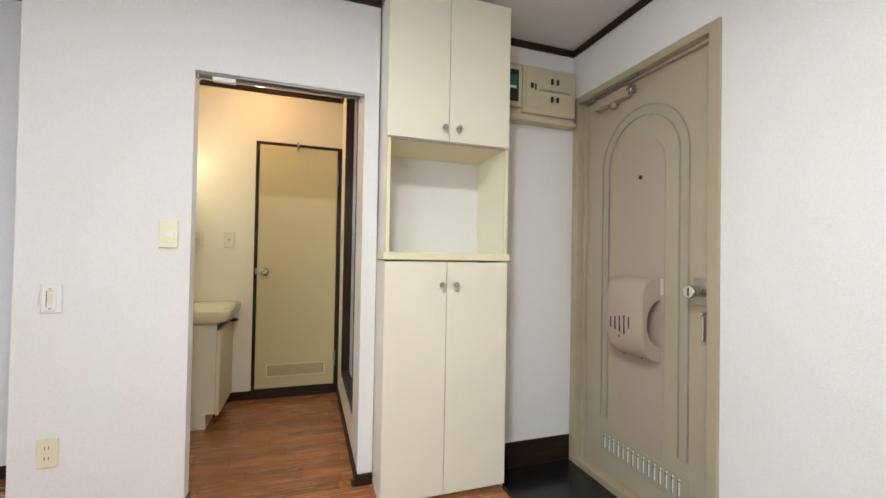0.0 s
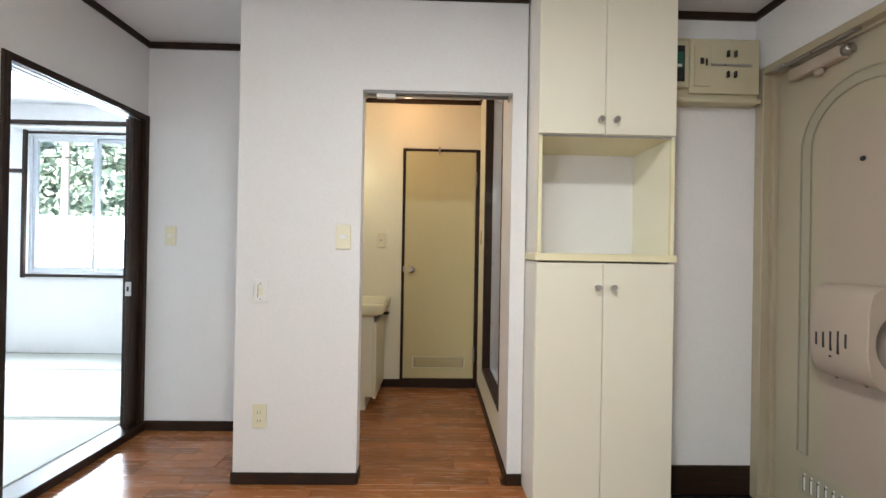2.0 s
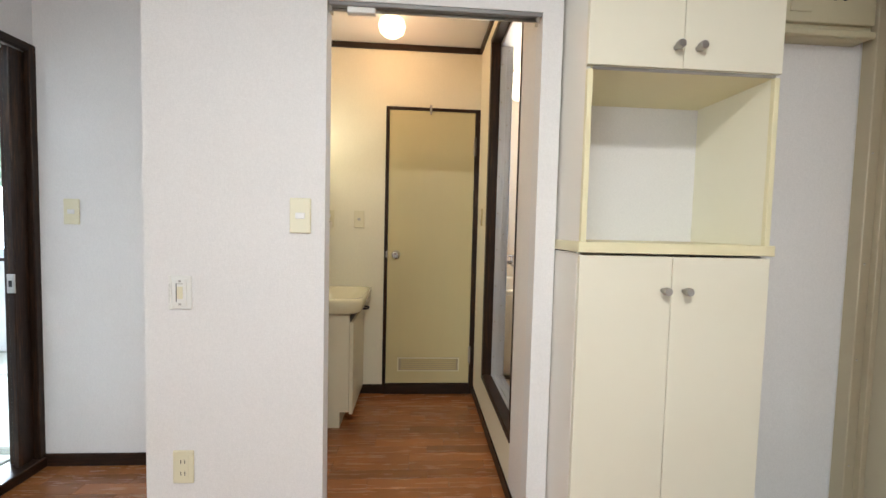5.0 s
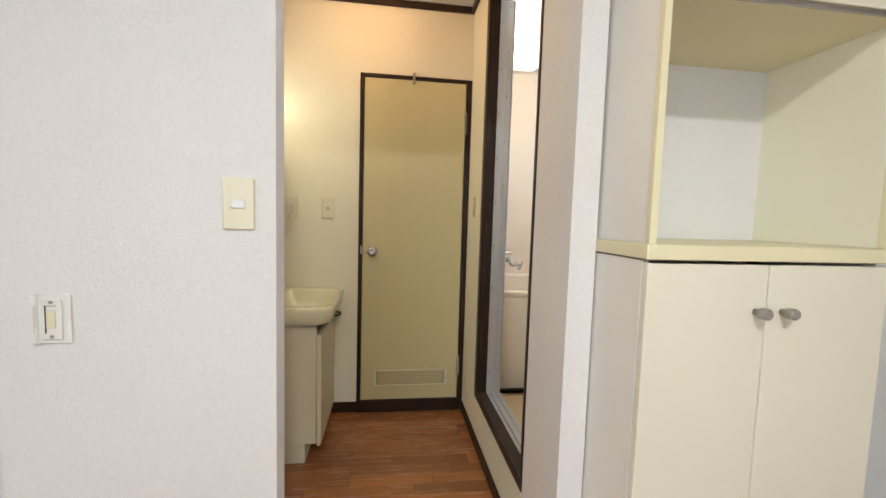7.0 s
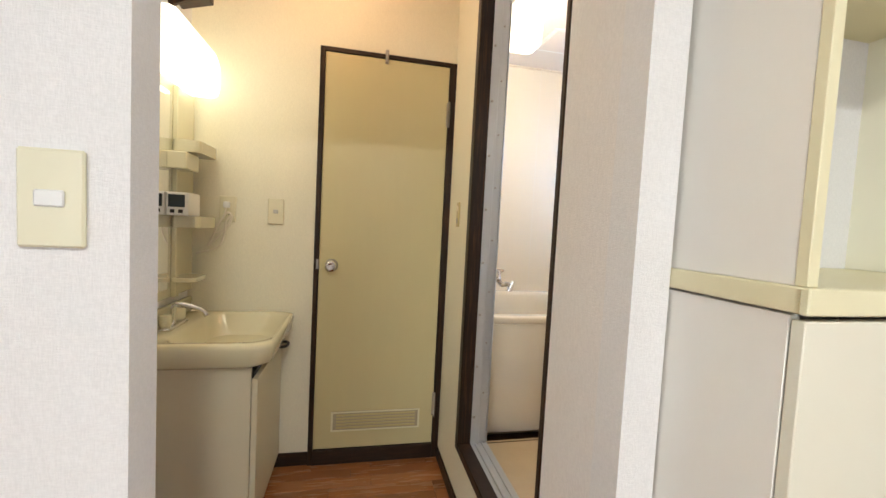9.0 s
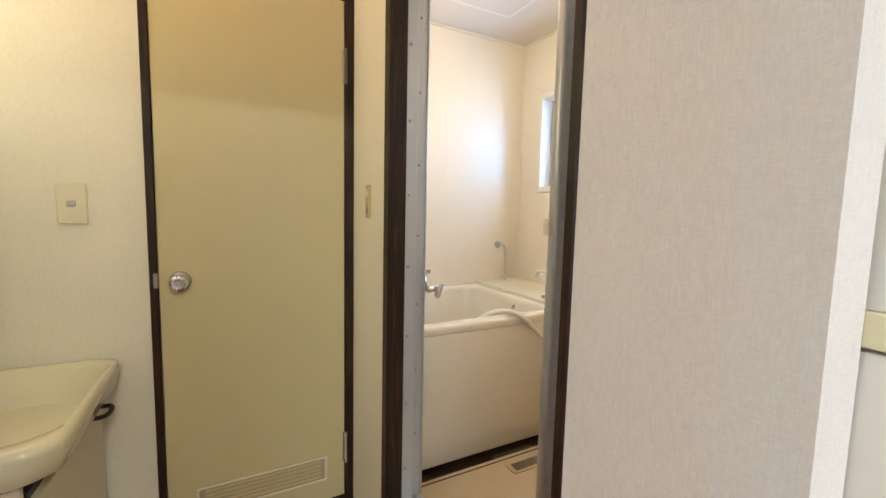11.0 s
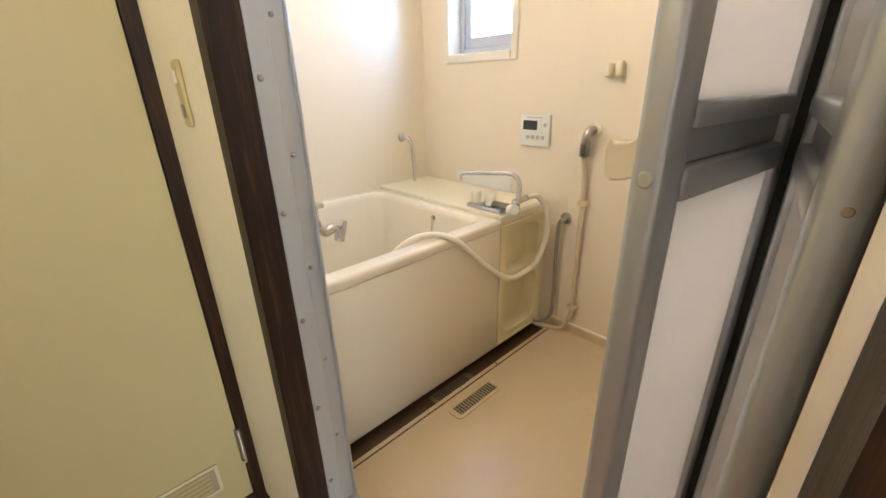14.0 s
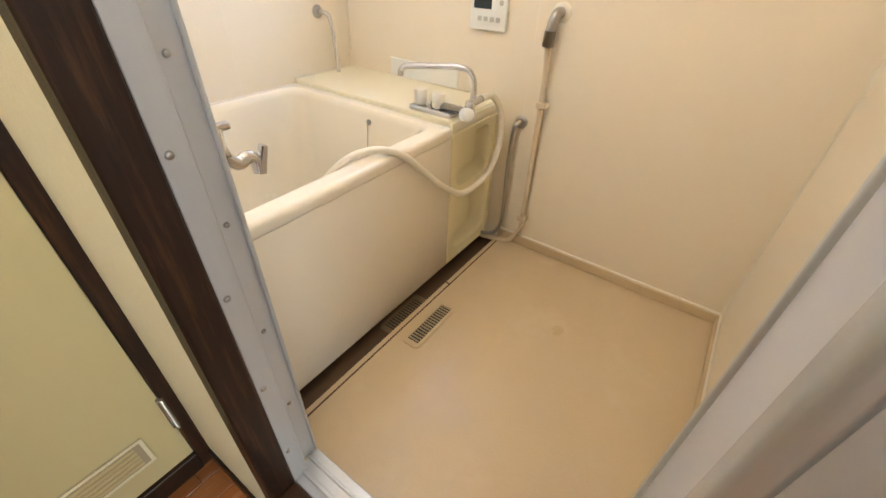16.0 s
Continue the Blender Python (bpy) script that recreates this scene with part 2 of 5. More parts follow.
M_HOSE = surf("cream_hose", (0.84, 0.78, 0.66), 0.35, 0.04, 9, 0.1, 140)
M_PIPE = surf("beige_conduit", (0.66, 0.55, 0.40), 0.5, 0.08, 12, 0.1, 90)
M_TATAMI = surf("green_tan_tatami", (0.52, 0.53, 0.48), 0.7, 0.08, 3, 0.5, 60, stretch=(1, 14, 1), piece=0.05)
M_TEDGE = surf("tatami_border", (0.30, 0.31, 0.25), 0.8, 0.1, 30, 0.2, 200)
M_LCD = surf("dark_display", (0.03, 0.04, 0.045), 0.15, 0.05)
M_GLASS = pane("clear_glass")
M_FROSTG = pane("frosted_window_glass", 0.35)
M_LAMPWARM = glow("warm_lamp_shade", (1.0, 0.80, 0.5), 0.9)
M_LAMPVAN = glow("vanity_lamp_shade", (1.0, 0.94, 0.76), 0.65)
M_LAMPBATH = glow("bath_lamp_shade", (1.0, 0.9, 0.72), 0.65)
# paler than real leaves: sun glare and haze are put into the colour
M_HAZY_LEAF = surf("foliage", (0.40, 0.50, 0.43), 0.8, 0.3, 0.4, 0)
M_DUSTY = surf("dusty_pale_steel", (0.58, 0.57, 0.53), 0.5, 0.06, 20, 0.1, 120, stain=((0.2, 0.19, 0.17), 38, 0.6))
M_BARK = surf("bark", (0.11, 0.08, 0.055), 0.85, 0.3, 9, 0.5, 30)
M_STUCCO = surf("pale_stucco", (0.62, 0.61, 0.58), 0.85, 0.05, 2, 0.3, 40)
M_ROOF = surf("grey_roof", (0.30, 0.31, 0.33), 0.6, 0.15, 2, 0.2, 20)
M_GROUND = surf("grassy_ground", (0.16, 0.16, 0.10), 0.9, 0.25, 0.6, 0.3, 5)
M_CABLE = surf("power_cable", (0.03, 0.03, 0.03), 0.6, 0.1)
M_CONC = surf("concrete", (0.35, 0.34, 0.32), 0.85, 0.1, 3, 0.3, 40)

# ---- building blocks ----


def box(bm, x0, x1, y0, y1, z0, z1, bev=0.0, seg=1):
    t = bmesh.new()
    vs = [t.verts.new((x, y, z)) for x in (x0, x1) for y in (y0, y1) for z in (z0, z1)]
    for f in ((0, 1, 3, 2), (4, 6, 7, 5), (0, 4, 5, 1), (2, 3, 7, 6), (0, 2, 6, 4), (1, 5, 7, 3)):
        t.faces.new([vs[i] for i in f])
    if bev:
        bmesh.ops.bevel(t, geom=t.edges[:], offset=bev, segments=seg, affect="EDGES", profile=0.5)
        if seg > 1:
            for f in t.faces:
                f.smooth = True
    bmesh.ops.recalc_face_normals(t, faces=t.faces[:])
    join(bm, t)
    return bm


def join(bm, t, m=None):
    if m is not None:
        bmesh.ops.transform(t, matrix=m, verts=t.verts[:])
    me = bpy.data.meshes.new("tmp")
    t.to_mesh(me)
    t.free()
    bm.from_mesh(me)
    bpy.data.meshes.remove(me)


def B(*boxes, bev=0.0, seg=1):
    bm = bmesh.new()
    for b in boxes:
        box(bm, *b, bev=bev, seg=seg)
    return bm


def prism(bm, pts, f, d0, d1, bev=0.0):
    """A flat outline pushed from depth d0 to d1. f(u, v, d) gives the place."""
    t = bmesh.new()
    a = [t.verts.new(f(u, v, d0)) for u, v in pts]
    b = [t.verts.new(f(u, v, d1)) for u, v in pts]
    t.faces.new(a)
    t.faces.new(b[::-1])
    n = len(pts)
    for i in range(n):
        t.faces.new((a[i], a[(i + 1) % n], b[(i + 1) % n], b[i]))
    bmesh.ops.recalc_face_normals(t, faces=t.faces[:])
    if bev:
        es = [e for e in t.edges if len(e.link_faces) == 2 and e.calc_face_angle(0) > 0.6]
        bmesh.ops.bevel(t, geom=es, offset=bev, segments=2, affect="EDGES", profile=0.5)
    join(bm, t)
    return bm


def spline(pts, k=8):
    """Smooth path through the given places."""
    P = [Vector(p) for p in pts]
    P = [2 * P[0] - P[1]] + P + [2 * P[-1] - P[-2]]
    out = []
    for i in range(1, len(P) - 2):
        for j in range(k):
            t = j / k
            a, b, c, d = P[i - 1:i + 3]
            out.append(0.5 * ((2 * b) + (c - a) * t + (2 * a - 5 * b + 4 * c - d) * t * t + (3 * b - a - 3 * c + d) * t ** 3))
    return out + [P[-2]]


def tube(bm, pts, r, n=10):
    pts = [Vector(p) for p in pts]
    rings, up = [], Vector((0.03, 0.05, 1)).normalized()
    for i, p in enumerate(pts):
        d = (pts[min(i + 1, len(pts) - 1)] - pts[max(i - 1, 0)]).normalized()
        s = d.cross(up)
        if s.length < 0.15:
            s = d.cross(Vector((1, 0.1, 0)))
        s.normalize()
        u = s.cross(d)
        rr = r[i] if isinstance(r, (list, tuple)) else r
        rings.append([bm.verts.new(p + rr * (math.cos(2 * math.pi * k / n) * s + math.sin(2 * math.pi * k / n) * u)) for k in range(n)])
    for a, b in zip(rings, rings[1:]):
        best = min(range(n), key=lambda o: sum((a[k].co - b[(k + o) % n].co).length for k in range(0, n, 3)))
        for k in range(n):
            f = bm.faces.new((a[k], a[(k + 1) % n], b[(k + 1 + best) % n], b[(k + best) % n]))
            f.smooth = True
    bm.faces.new(rings[0])
    bm.faces.new(rings[-1])
    return bm


def lathe(bm, prof, m, n=20):
    """A turned solid: prof is (radius, height) from one end to the other, m its pose."""
    t = bmesh.new()
    rings = [[t.verts.new((r * math.cos(2 * math.pi * k / n), r * math.sin(2 * math.pi * k / n), h)) for k in range(n)] for r, h in prof]
    for a, b in zip(rings, rings[1:]):
        for k in range(n):
            f = t.faces.new((a[k], a[(k + 1) % n], b[(k + 1) % n], b[k]))
            f.smooth = True
    t.faces.new(rings[0][::-1])
    t.faces.new(rings[-1])
    bmesh.ops.recalc_face_normals(t, faces=t.faces[:])
    join(bm, t, m)
    return bm


def rrect(x0, x1, y0, y1, r, k=6):
    """Rounded rectangle outline, counter-clockwise."""
    out = []
    for cx, cy, a in ((x1 - r, y1 - r, 0), (x0 + r, y1 - r, 90), (x0 + r, y0 + r, 180), (x1 - r, y0 + r, 270)):
        out += [(cx + r * math.cos(radians(a + 90 * j / k)), cy + r * math.sin(radians(a + 90 * j / k))) for j in range(k + 1)]
    return out


def loft(bm, rings, cap0=True, cap1=True):
    vs = [[bm.verts.new(p) for p in r] for r in rings]
    n = len(vs[0])
    for a, b in zip(vs, vs[1:]):
        for k in range(n):
            f = bm.faces.new((a[k], a[(k + 1) % n], b[(k + 1) % n], b[k]))
            f.smooth = True
    if cap0:
        bm.faces.new(vs[0][::-1])
    if cap1:
        bm.faces.new(vs[-1])
    bmesh.ops.recalc_face_normals(bm, faces=bm.faces[:])
    return bm


def origin(ob):
    p = Vector((0, 0, 0))
    while ob:
        p += ob.location
        ob = ob.parent
    return p


def thing(name, base, label, category, group="", kind=""):
    ob = new(name)
    ob.location = base
    ob.empty_display_size = 0.1
    return tagged(ob, label, category, group, kind)


def mesh_of(name, bm, material):
    me = bpy.data.meshes.new(name)
    bm.to_mesh(me)
    bm.free()
    me.materials.append(material)
    return me


def part(name, bm, material, parent, label=""):
    o = origin(parent)
    bmesh.ops.translate(bm, vec=-o, verts=bm.verts[:])
    ob = new(name, mesh_of(name, bm, material))
    ob.parent = parent
    return tagged(ob, label)


def solid(name, bm, material, label, category, kind="structure", group=""):
    """A top-level mesh of its own."""
    return tagged(new(name, mesh_of(name, bm, material)), label, category, group, kind)


# ---- large structure ----
FX, RX = 0.206, 1.585          # washroom side wall, entrance wall
CZ = 2.575                     # ceiling height
BX, BY, BN, BF, BC = 1.605, 4.34, 2.448, 0.20, 2.46   # bath: outer wall, far wall, near wall, floor, ceiling

solid("wall_front", B((-1.217, -0.58, 2.16, 2.24, 0, CZ), (-0.58, FX, 2.16, 2.24, 2.06, CZ), (FX, 0.283, 2.16, 2.24, 0, CZ),
                      (0.283, 0.948, 2.325, 2.395, -0.1, CZ)),
      M_WALL, "white woven-texture wallpapered wall with a doorway", "wall")
solid("wall_washroom_pier", B((FX, 0.283, 2.24, 2.395, 0, CZ), (FX, 0.295, 2.395, 2.452, 0, CZ)), M_WALLE, "white woven-texture wallpapered pier by the bathroom doorway, tinted for warm light", "wall")
solid("wall_entrance_back", B((0.948, RX, 2.26, 2.395, -0.1, CZ)), M_WALL, "white wallpapered wall at the back of the entrance", "wall")
solid("wall_hall_side", B((-1.217, -1.06, 2.24, 3.66, 0, CZ)), M_WALL, "white wallpapered partition wall beside the hall", "wall")
solid("wall_hall_back", B((-2.11, -1.217, 2.765, 2.845, 0, CZ)), M_WALL, "white wallpapered wall at the end of the hall", "wall")
solid("wall_left", B((-2.21, -2.11, -2.6, -2.4, 0, CZ), (-2.21, -2.11, -0.7, 1.86, 0, CZ), (-2.21, -2.11, -2.4, -0.7, 0, 0.9), (-2.21, -2.11, -2.4, -0.7, 2.1, CZ), (-2.21, -2.11, 1.86, 2.765, 2.08, CZ), (-2.21, -2.11, 2.765, 4.4, 0, 2.72)),
      M_WALL, "white wallpapered wall with a window and the opening to the tatami room", "wall")
solid("wall_right", B((RX, RX + 0.15, -2.6, 1.262, -0.1, CZ), (RX, RX + 0.15, 2.245, 2.395, -0.1, CZ), (RX, RX + 0.15, 1.262, 2.245, 2.245, CZ)),
      M_WALL, "white wallpapered wall round the entrance door", "wall")
solid("wall_back", B((-2.21, RX + 0.15, -2.72, -2.6, 0, CZ)), M_WALL, "white wallpapered wall at the end of the kitchen", "wall")
solid("wall_toilet", B((-1.06, -0.482, 3.66, 3.74, 0, CZ), (-0.482, 0.213, 3.66, 3.74, 2.135, CZ)), M_WALLW, "cream wallpapered washroom wall round a door", "wall")
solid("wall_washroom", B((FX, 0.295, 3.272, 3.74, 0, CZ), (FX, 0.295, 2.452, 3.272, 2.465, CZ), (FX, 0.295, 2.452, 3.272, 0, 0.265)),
      M_WALLW, "cream wallpapered washroom wall round the bathroom doorway", "wall")
solid("wall_toilet_inner", B((-1.06, 0.2, 4.5, 4.56, 0, CZ), (0.2, 0.28, 3.74, 4.5, 0, CZ), (-1.12, -1.06, 3.66, 4.56, 0, CZ)), M_WALL, "plain wall closing the toilet room", "wall")
solid("ceiling", B((-2.21, RX + 0.15, -2.72, 2.395, CZ, CZ + 0.1), (-2.21, -1.06, 2.395, 2.845, CZ, CZ + 0.1), (-1.06, 0.295, 2.395, 4.56, CZ, CZ + 0.1)),
      M_CEIL, "flat pale grey papered ceiling", "ceiling")
solid("subfloor", B((-2.21, 0.93, -2.72, 2.24, -0.2, -0.013), (0.93, RX, -2.72, 1.15, -0.2, -0.013), (-2.21, -1.06, 2.24, 2.845, -0.2, -0.013), (-1.06, 0.295, 2.24, 4.56, -0.2, -0.013)),
      M_GAP, "dark floor base under the boards", "floor")


def trim(name, boxes, label, cat="trim", m=None, bev=0.003):
    return solid(name, B(*boxes, bev=bev), m or M_DARKH, label, cat)


# dark cornice strips under the ceiling
trim("trim_cornice_front", [(-1.232, 0.283, 2.142, 2.16, 2.533, CZ)], "dark brown wooden cornice strip under the ceiling")
trim("trim_cornice_hall_side", [(-1.235, -1.217, 2.16, 2.747, 2.533, CZ)], "dark brown wooden cornice strip under the ceiling")
trim("trim_cornice_hall_back", [(-2.092, -1.235, 2.747, 2.765, 2.533, CZ)], "dark brown wooden cornice strip under the ceiling")
trim("trim_cornice_left", [(-2.11, -2.092, -2.58, 2.765, 2.533, CZ)], "dark brown wooden cornice strip under the ceiling")
trim("trim_cornice_entrance", [(0.948, RX - 0.018, 2.242, 2.26, 2.533, CZ)], "dark brown wooden cornice strip under the ceiling")
trim("trim_cornice_right", [(RX - 0.018, RX, -2.58, 2.26, 2.533, CZ)], "dark brown wooden cornice strip under the ceiling")
trim("trim_cornice_toilet", [(-1.06, FX - 0.018, 3.642, 3.66, 2.535, CZ)], "dark brown wooden cornice strip in the washroom")
trim("trim_cornice_washroom", [(FX - 0.018, FX, 2.24, 3.66, 2.535, CZ)], "dark brown wooden cornice strip in the washroom")
# baseboards
trim("baseboard_front", [(-1.226, -0.573, 2.151, 2.16, 0, 0.062)], "dark brown wooden baseboard", "baseboard")
trim("baseboard_front_pier", [(FX - 0.009, 0.283, 2.151, 2.16, 0, 0.062)], "dark brown wooden baseboard", "baseboard")
trim("baseboard_reveal", [(-0.58, -0.571, 2.16, 2.24, 0, 0.062)], "dark brown wooden baseboard in the doorway", "baseboard")
trim("baseboard_reveal_pier", [(FX - 0.009, FX, 2.16, 2.24, 0, 0.062)], "dark brown wooden baseboard in the doorway", "baseboard")
trim("baseboard_hall_side", [(-1.226, -1.217, 2.16, 2.756, 0, 0.066)], "dark brown wooden baseboard", "baseboard")
trim("baseboard_hall_back", [(-2.101, -1.226, 2.756, 2.765, 0, 0.066)], "dark brown wooden baseboard", "baseboard")
trim("baseboard_left", [(-2.11, -2.101, -2.6, 1.82, 0, 0.066)], "dark brown wooden baseboard", "baseboard")
trim("baseboard_washroom", [(FX - 0.009, FX, 2.24, 3.635, 0, 0.066)], "dark brown wooden baseboard in the washroom", "baseboard")
trim("baseboard_toilet", [(-0.66, -0.484, 3.651, 3.66, 0, 0.07)], "dark brown wooden baseboard beside the toilet door", "baseboard")
trim("baseboard_entrance", [(0.948, RX, 2.248, 2.26, -0.1, 0.06)], "tall black-brown baseboard in the entrance", "baseboard")
trim("baseboard_right", [(RX - 0.009, RX, -2.6, 1.15, 0, 0.066)], "dark brown wooden baseboard", "baseboard")
# entrance floor, one step down
solid("floor_entrance", B((0.948, RX + 0.1, 1.165, 2.26, -0.2, -0.1), bev=0.0), M_GENKAN, "black marbled vinyl floor of the sunken entrance", "floor")
trim("trim_step", [(0.93, 0.948, 1.15, 1.94, -0.1, 0.003), (0.948, RX, 1.15, 1.165, -0.1, 0.003)], "dark wooden edge of the entrance step")

# bathroom shell
bw = solid("wall_bath_outer", B((BX + 0.01, BX + 0.15, BN - 0.085, 3.728, 0, 2.7), (BX + 0.01, BX + 0.15, 4.125, BY + 0.1, 0, 2.7),
                                (BX + 0.01, BX + 0.15, 3.728, 4.125, 0, 1.49), (BX + 0.01, BX + 0.15, 3.728, 4.125, 2.06, 2.7)), M_CAULK,
           "pinkish beige bathroom outer wall of smooth panels", "wall")
for y0, y1, z0, z1 in ((BN, 3.378, BF + 0.05, BC), (3.382, 3.728, BF + 0.05, BC), (4.125, BY, BF + 0.05, BC), (3.728, 4.125, BF + 0.05, 1.49), (3.728, 4.125, 2.06, BC)):
    part("panel", B((BX, BX + 0.01, y0, y1, z0, z1)), M_BWALL, bw)
part("seam_bead", B((BX + 0.0006, BX + 0.009, 3.378, 3.382, BF + 0.05, BC)), M_CAULK, bw, "white seam bead")
bf = solid("wall_bath_far", B((0.295, BX + 0.01, BY + 0.01, BY + 0.1, 0, 2.7)), M_CAULK, "pinkish beige bathroom wall of smooth panels", "wall")
for x0, x1 in ((0.305, 0.998), (1.002, BX)):
    part("panel", B((x0, x1, BY, BY + 0.01, BF, BC)), M_BWALL, bf)
part("seam_bead", B((0.998, 1.002, BY + 0.0006, BY + 0.009, BF, BC)), M_CAULK, bf, "white seam bead")
bn = solid("wall_bath_near", B((0.295, BX + 0.01, 2.395, BN - 0.01, 0, 2.7)), M_CAULK, "beige bathroom wall of smooth panels", "wall")
part("panel", B((0.305, BX, BN - 0.01, BN, BF + 0.05, BC)), M_BWALL, bn)
bi = solid("wall_bath_door_side", B((0.295, 0.3, 3.285, BY + 0.01, 0, 2.7), (0.295, 0.3, 2.47, 3.285, 2.465, 2.7)), M_CAULK, "beige bathroom wall beside the folding door", "wall")
part("panel", B((0.3, 0.31, 3.29, BY, BF, BC)), M_BWALL, bi)
part("panel", B((0.3, 0.31, BN, 3.29, 2.445, BC)), M_BWALL, bi)
solid("ceiling_bath", B((0.295, BX + 0.01, BN - 0.01, BY + 0.01, BC, BC + 0.06)), M_BCEIL, "pale bathroom ceiling panel", "ceiling")
solid("cove_bath", B((BX - 0.012, BX, BN, BY, BC - 0.012, BC), (0.31, BX - 0.012, BY - 0.012, BY, BC - 0.012, BC), (BX - 0.008, BX, BY - 0.008, BY, BF, BC - 0.012), bev=0.002),
      M_BWALL, "corner beads of the bathroom panels", "trim")
part("corner_bead", B((BX - 0.006, BX - 0.0005, BN + 0.0005, BN + 0.006, BF + 0.05, BC - 0.013)), M_CAULK, bn, "white corner bead")
fl = solid("floor_bath", B((0.295, BX + 0.01, BN - 0.01, 3.418, 0.0, BF), (0.295, BX + 0.01, 3.418, BY + 0.01, 0.0, BF - 0.05)), M_BFLOOR,
           "tan textured bathroom floor pan with faint stains", "floor")
part("upstand", B((BX - 0.012, BX + 0.001, BN, 3.418, BF, BF + 0.046), (0.31, BX - 0.012, BN, BN + 0.012, BF, BF + 0.046), bev=0.004), M_BFLOOR, fl)
part("sealant_line", B((BX - 0.010, BX + 0.002, BN, 3.43, BF + 0.046, BF + 0.052), (0.31, BX - 0.012, BN, BN + 0.008, BF + 0.046, BF + 0.052), bev=0.002), M_CAULK, fl, "white sealant bead")
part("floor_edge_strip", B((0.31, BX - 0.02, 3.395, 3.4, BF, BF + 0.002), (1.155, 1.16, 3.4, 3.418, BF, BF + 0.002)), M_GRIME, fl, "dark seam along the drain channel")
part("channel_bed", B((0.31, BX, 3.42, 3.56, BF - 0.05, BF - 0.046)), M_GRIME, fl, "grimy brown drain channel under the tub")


def grate(name, x0, x1, y0, y1, z, n, m, label):
    g = thing(name, (x0, y0, z), label, "drain grate")
    part("frame", prism(bmesh.new(), rrect(x0, x1, y0, y1, 0.018), lambda u, v, d: (u, v, z + d), -0.004, 0.004), M_BFLOOR if m is M_GRATE else m, g)
    ix0, ix1, iy0, iy1 = x0 + 0.022, x1 - 0.022, y0 + 0.014, y1 - 0.014
    # no real opening: a black sheet supplies the shade below the slats
    part("slot_shade", B((ix0, ix1, iy0, iy1, z + 0.0042, z + 0.0046)), M_BLACK, g, "black sheet for the shade under the slats")
    w = (ix1 - ix0) / n
    for i in range(n):
        part("slat", B((ix0 + (i + 0.28) * w, ix0 + (i + 0.72) * w, iy0, iy1, z + 0.0046, z + 0.008)), m, g)
    return g


grate("floor_grate", 0.805, 1.06, 3.292, 3.364, BF, 16, M_GRATE, "beige slotted drain grate set in the tan bathroom floor")
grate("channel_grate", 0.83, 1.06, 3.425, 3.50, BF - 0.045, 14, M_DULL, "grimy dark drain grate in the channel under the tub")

# ---- tatami room ----
TY = 4.45
solid("wall_tatami_window", B((-5.4, -4.56, TY, TY + 0.12, 0, 2.72), (-2.21, -2.11, TY - 0.05, TY + 0.12, 0, 2.72), (-3.2, -2.21, TY, TY + 0.12, 0, 2.72),
                              (-4.56, -3.2, TY, TY + 0.12, 0, 0.9), (-4.56, -3.2, TY, TY + 0.12, 2.40, 2.72)), M_WALL, "white wall with a wide window", "wall")
solid("wall_tatami_side", B((-5.5, -5.4, -0.5, TY + 0.12, 0, 2.72), (-5.4, -2.21, -0.6, -0.5, 0, 2.72)), M_WALL, "plain white wall of the tatami room", "wall")
solid("ceiling_tatami", B((-5.5, -2.11, -0.6, TY + 0.12, 2.72, 2.8)), M_CEIL, "pale board ceiling of the tatami room", "ceiling")
trim("trim_picture_rail", [(-5.4, -2.21, TY - 0.02, TY, 2.50, 2.545)], "dark wooden rail high on the tatami room wall")
trim("trim_wall_rail", [(-5.4, -4.58, TY - 0.018, TY, 1.98, 2.02)], "dark wooden rail on the tatami room wall")
solid("curtain_rail", B((-4.7, -3.1, TY - 0.08, TY - 0.06, 2.445, 2.465), (-4.7, -3.1, TY - 0.02, TY - 0.012, 2.43, 2.48), bev=0.003), M_WHITEP, "white double curtain rail above the window", "curtain rail", "thing")
tf = solid("floor_tatami", B((-5.4, -2.23, -0.5, TY, -0.15, 0.02)), M_GAP, "tatami mat floor in pale green-tan", "floor")
for x0, x1, y0, y1 in ((-3.22, -2.235, 1.95, 2.80), (-3.22, -2.235, 2.81, 3.86), (-5.38, -3.23, 2.85, 3.86), (-5.38, -2.235, 3.87, 4.44), (-5.38, -3.23, 0.9, 2.84), (-3.22, -2.235, 0.2, 1.94), (-5.38, -3.23, -0.49, 0.89), (-3.22, -2.235, -0.49, 0.19)):
    mat_ob = part("mat", B((x0, x1, y0, y1, 0.02, 0.058), bev=0.004), M_TATAMI, tf)
    part("border", B((x0, x1, y0, y0 + 0.028, 0.0585, 0.06), (x0, x1, y1 - 0.028, y1, 0.0585, 0.06)), M_TEDGE, mat_ob, "thin cloth border")


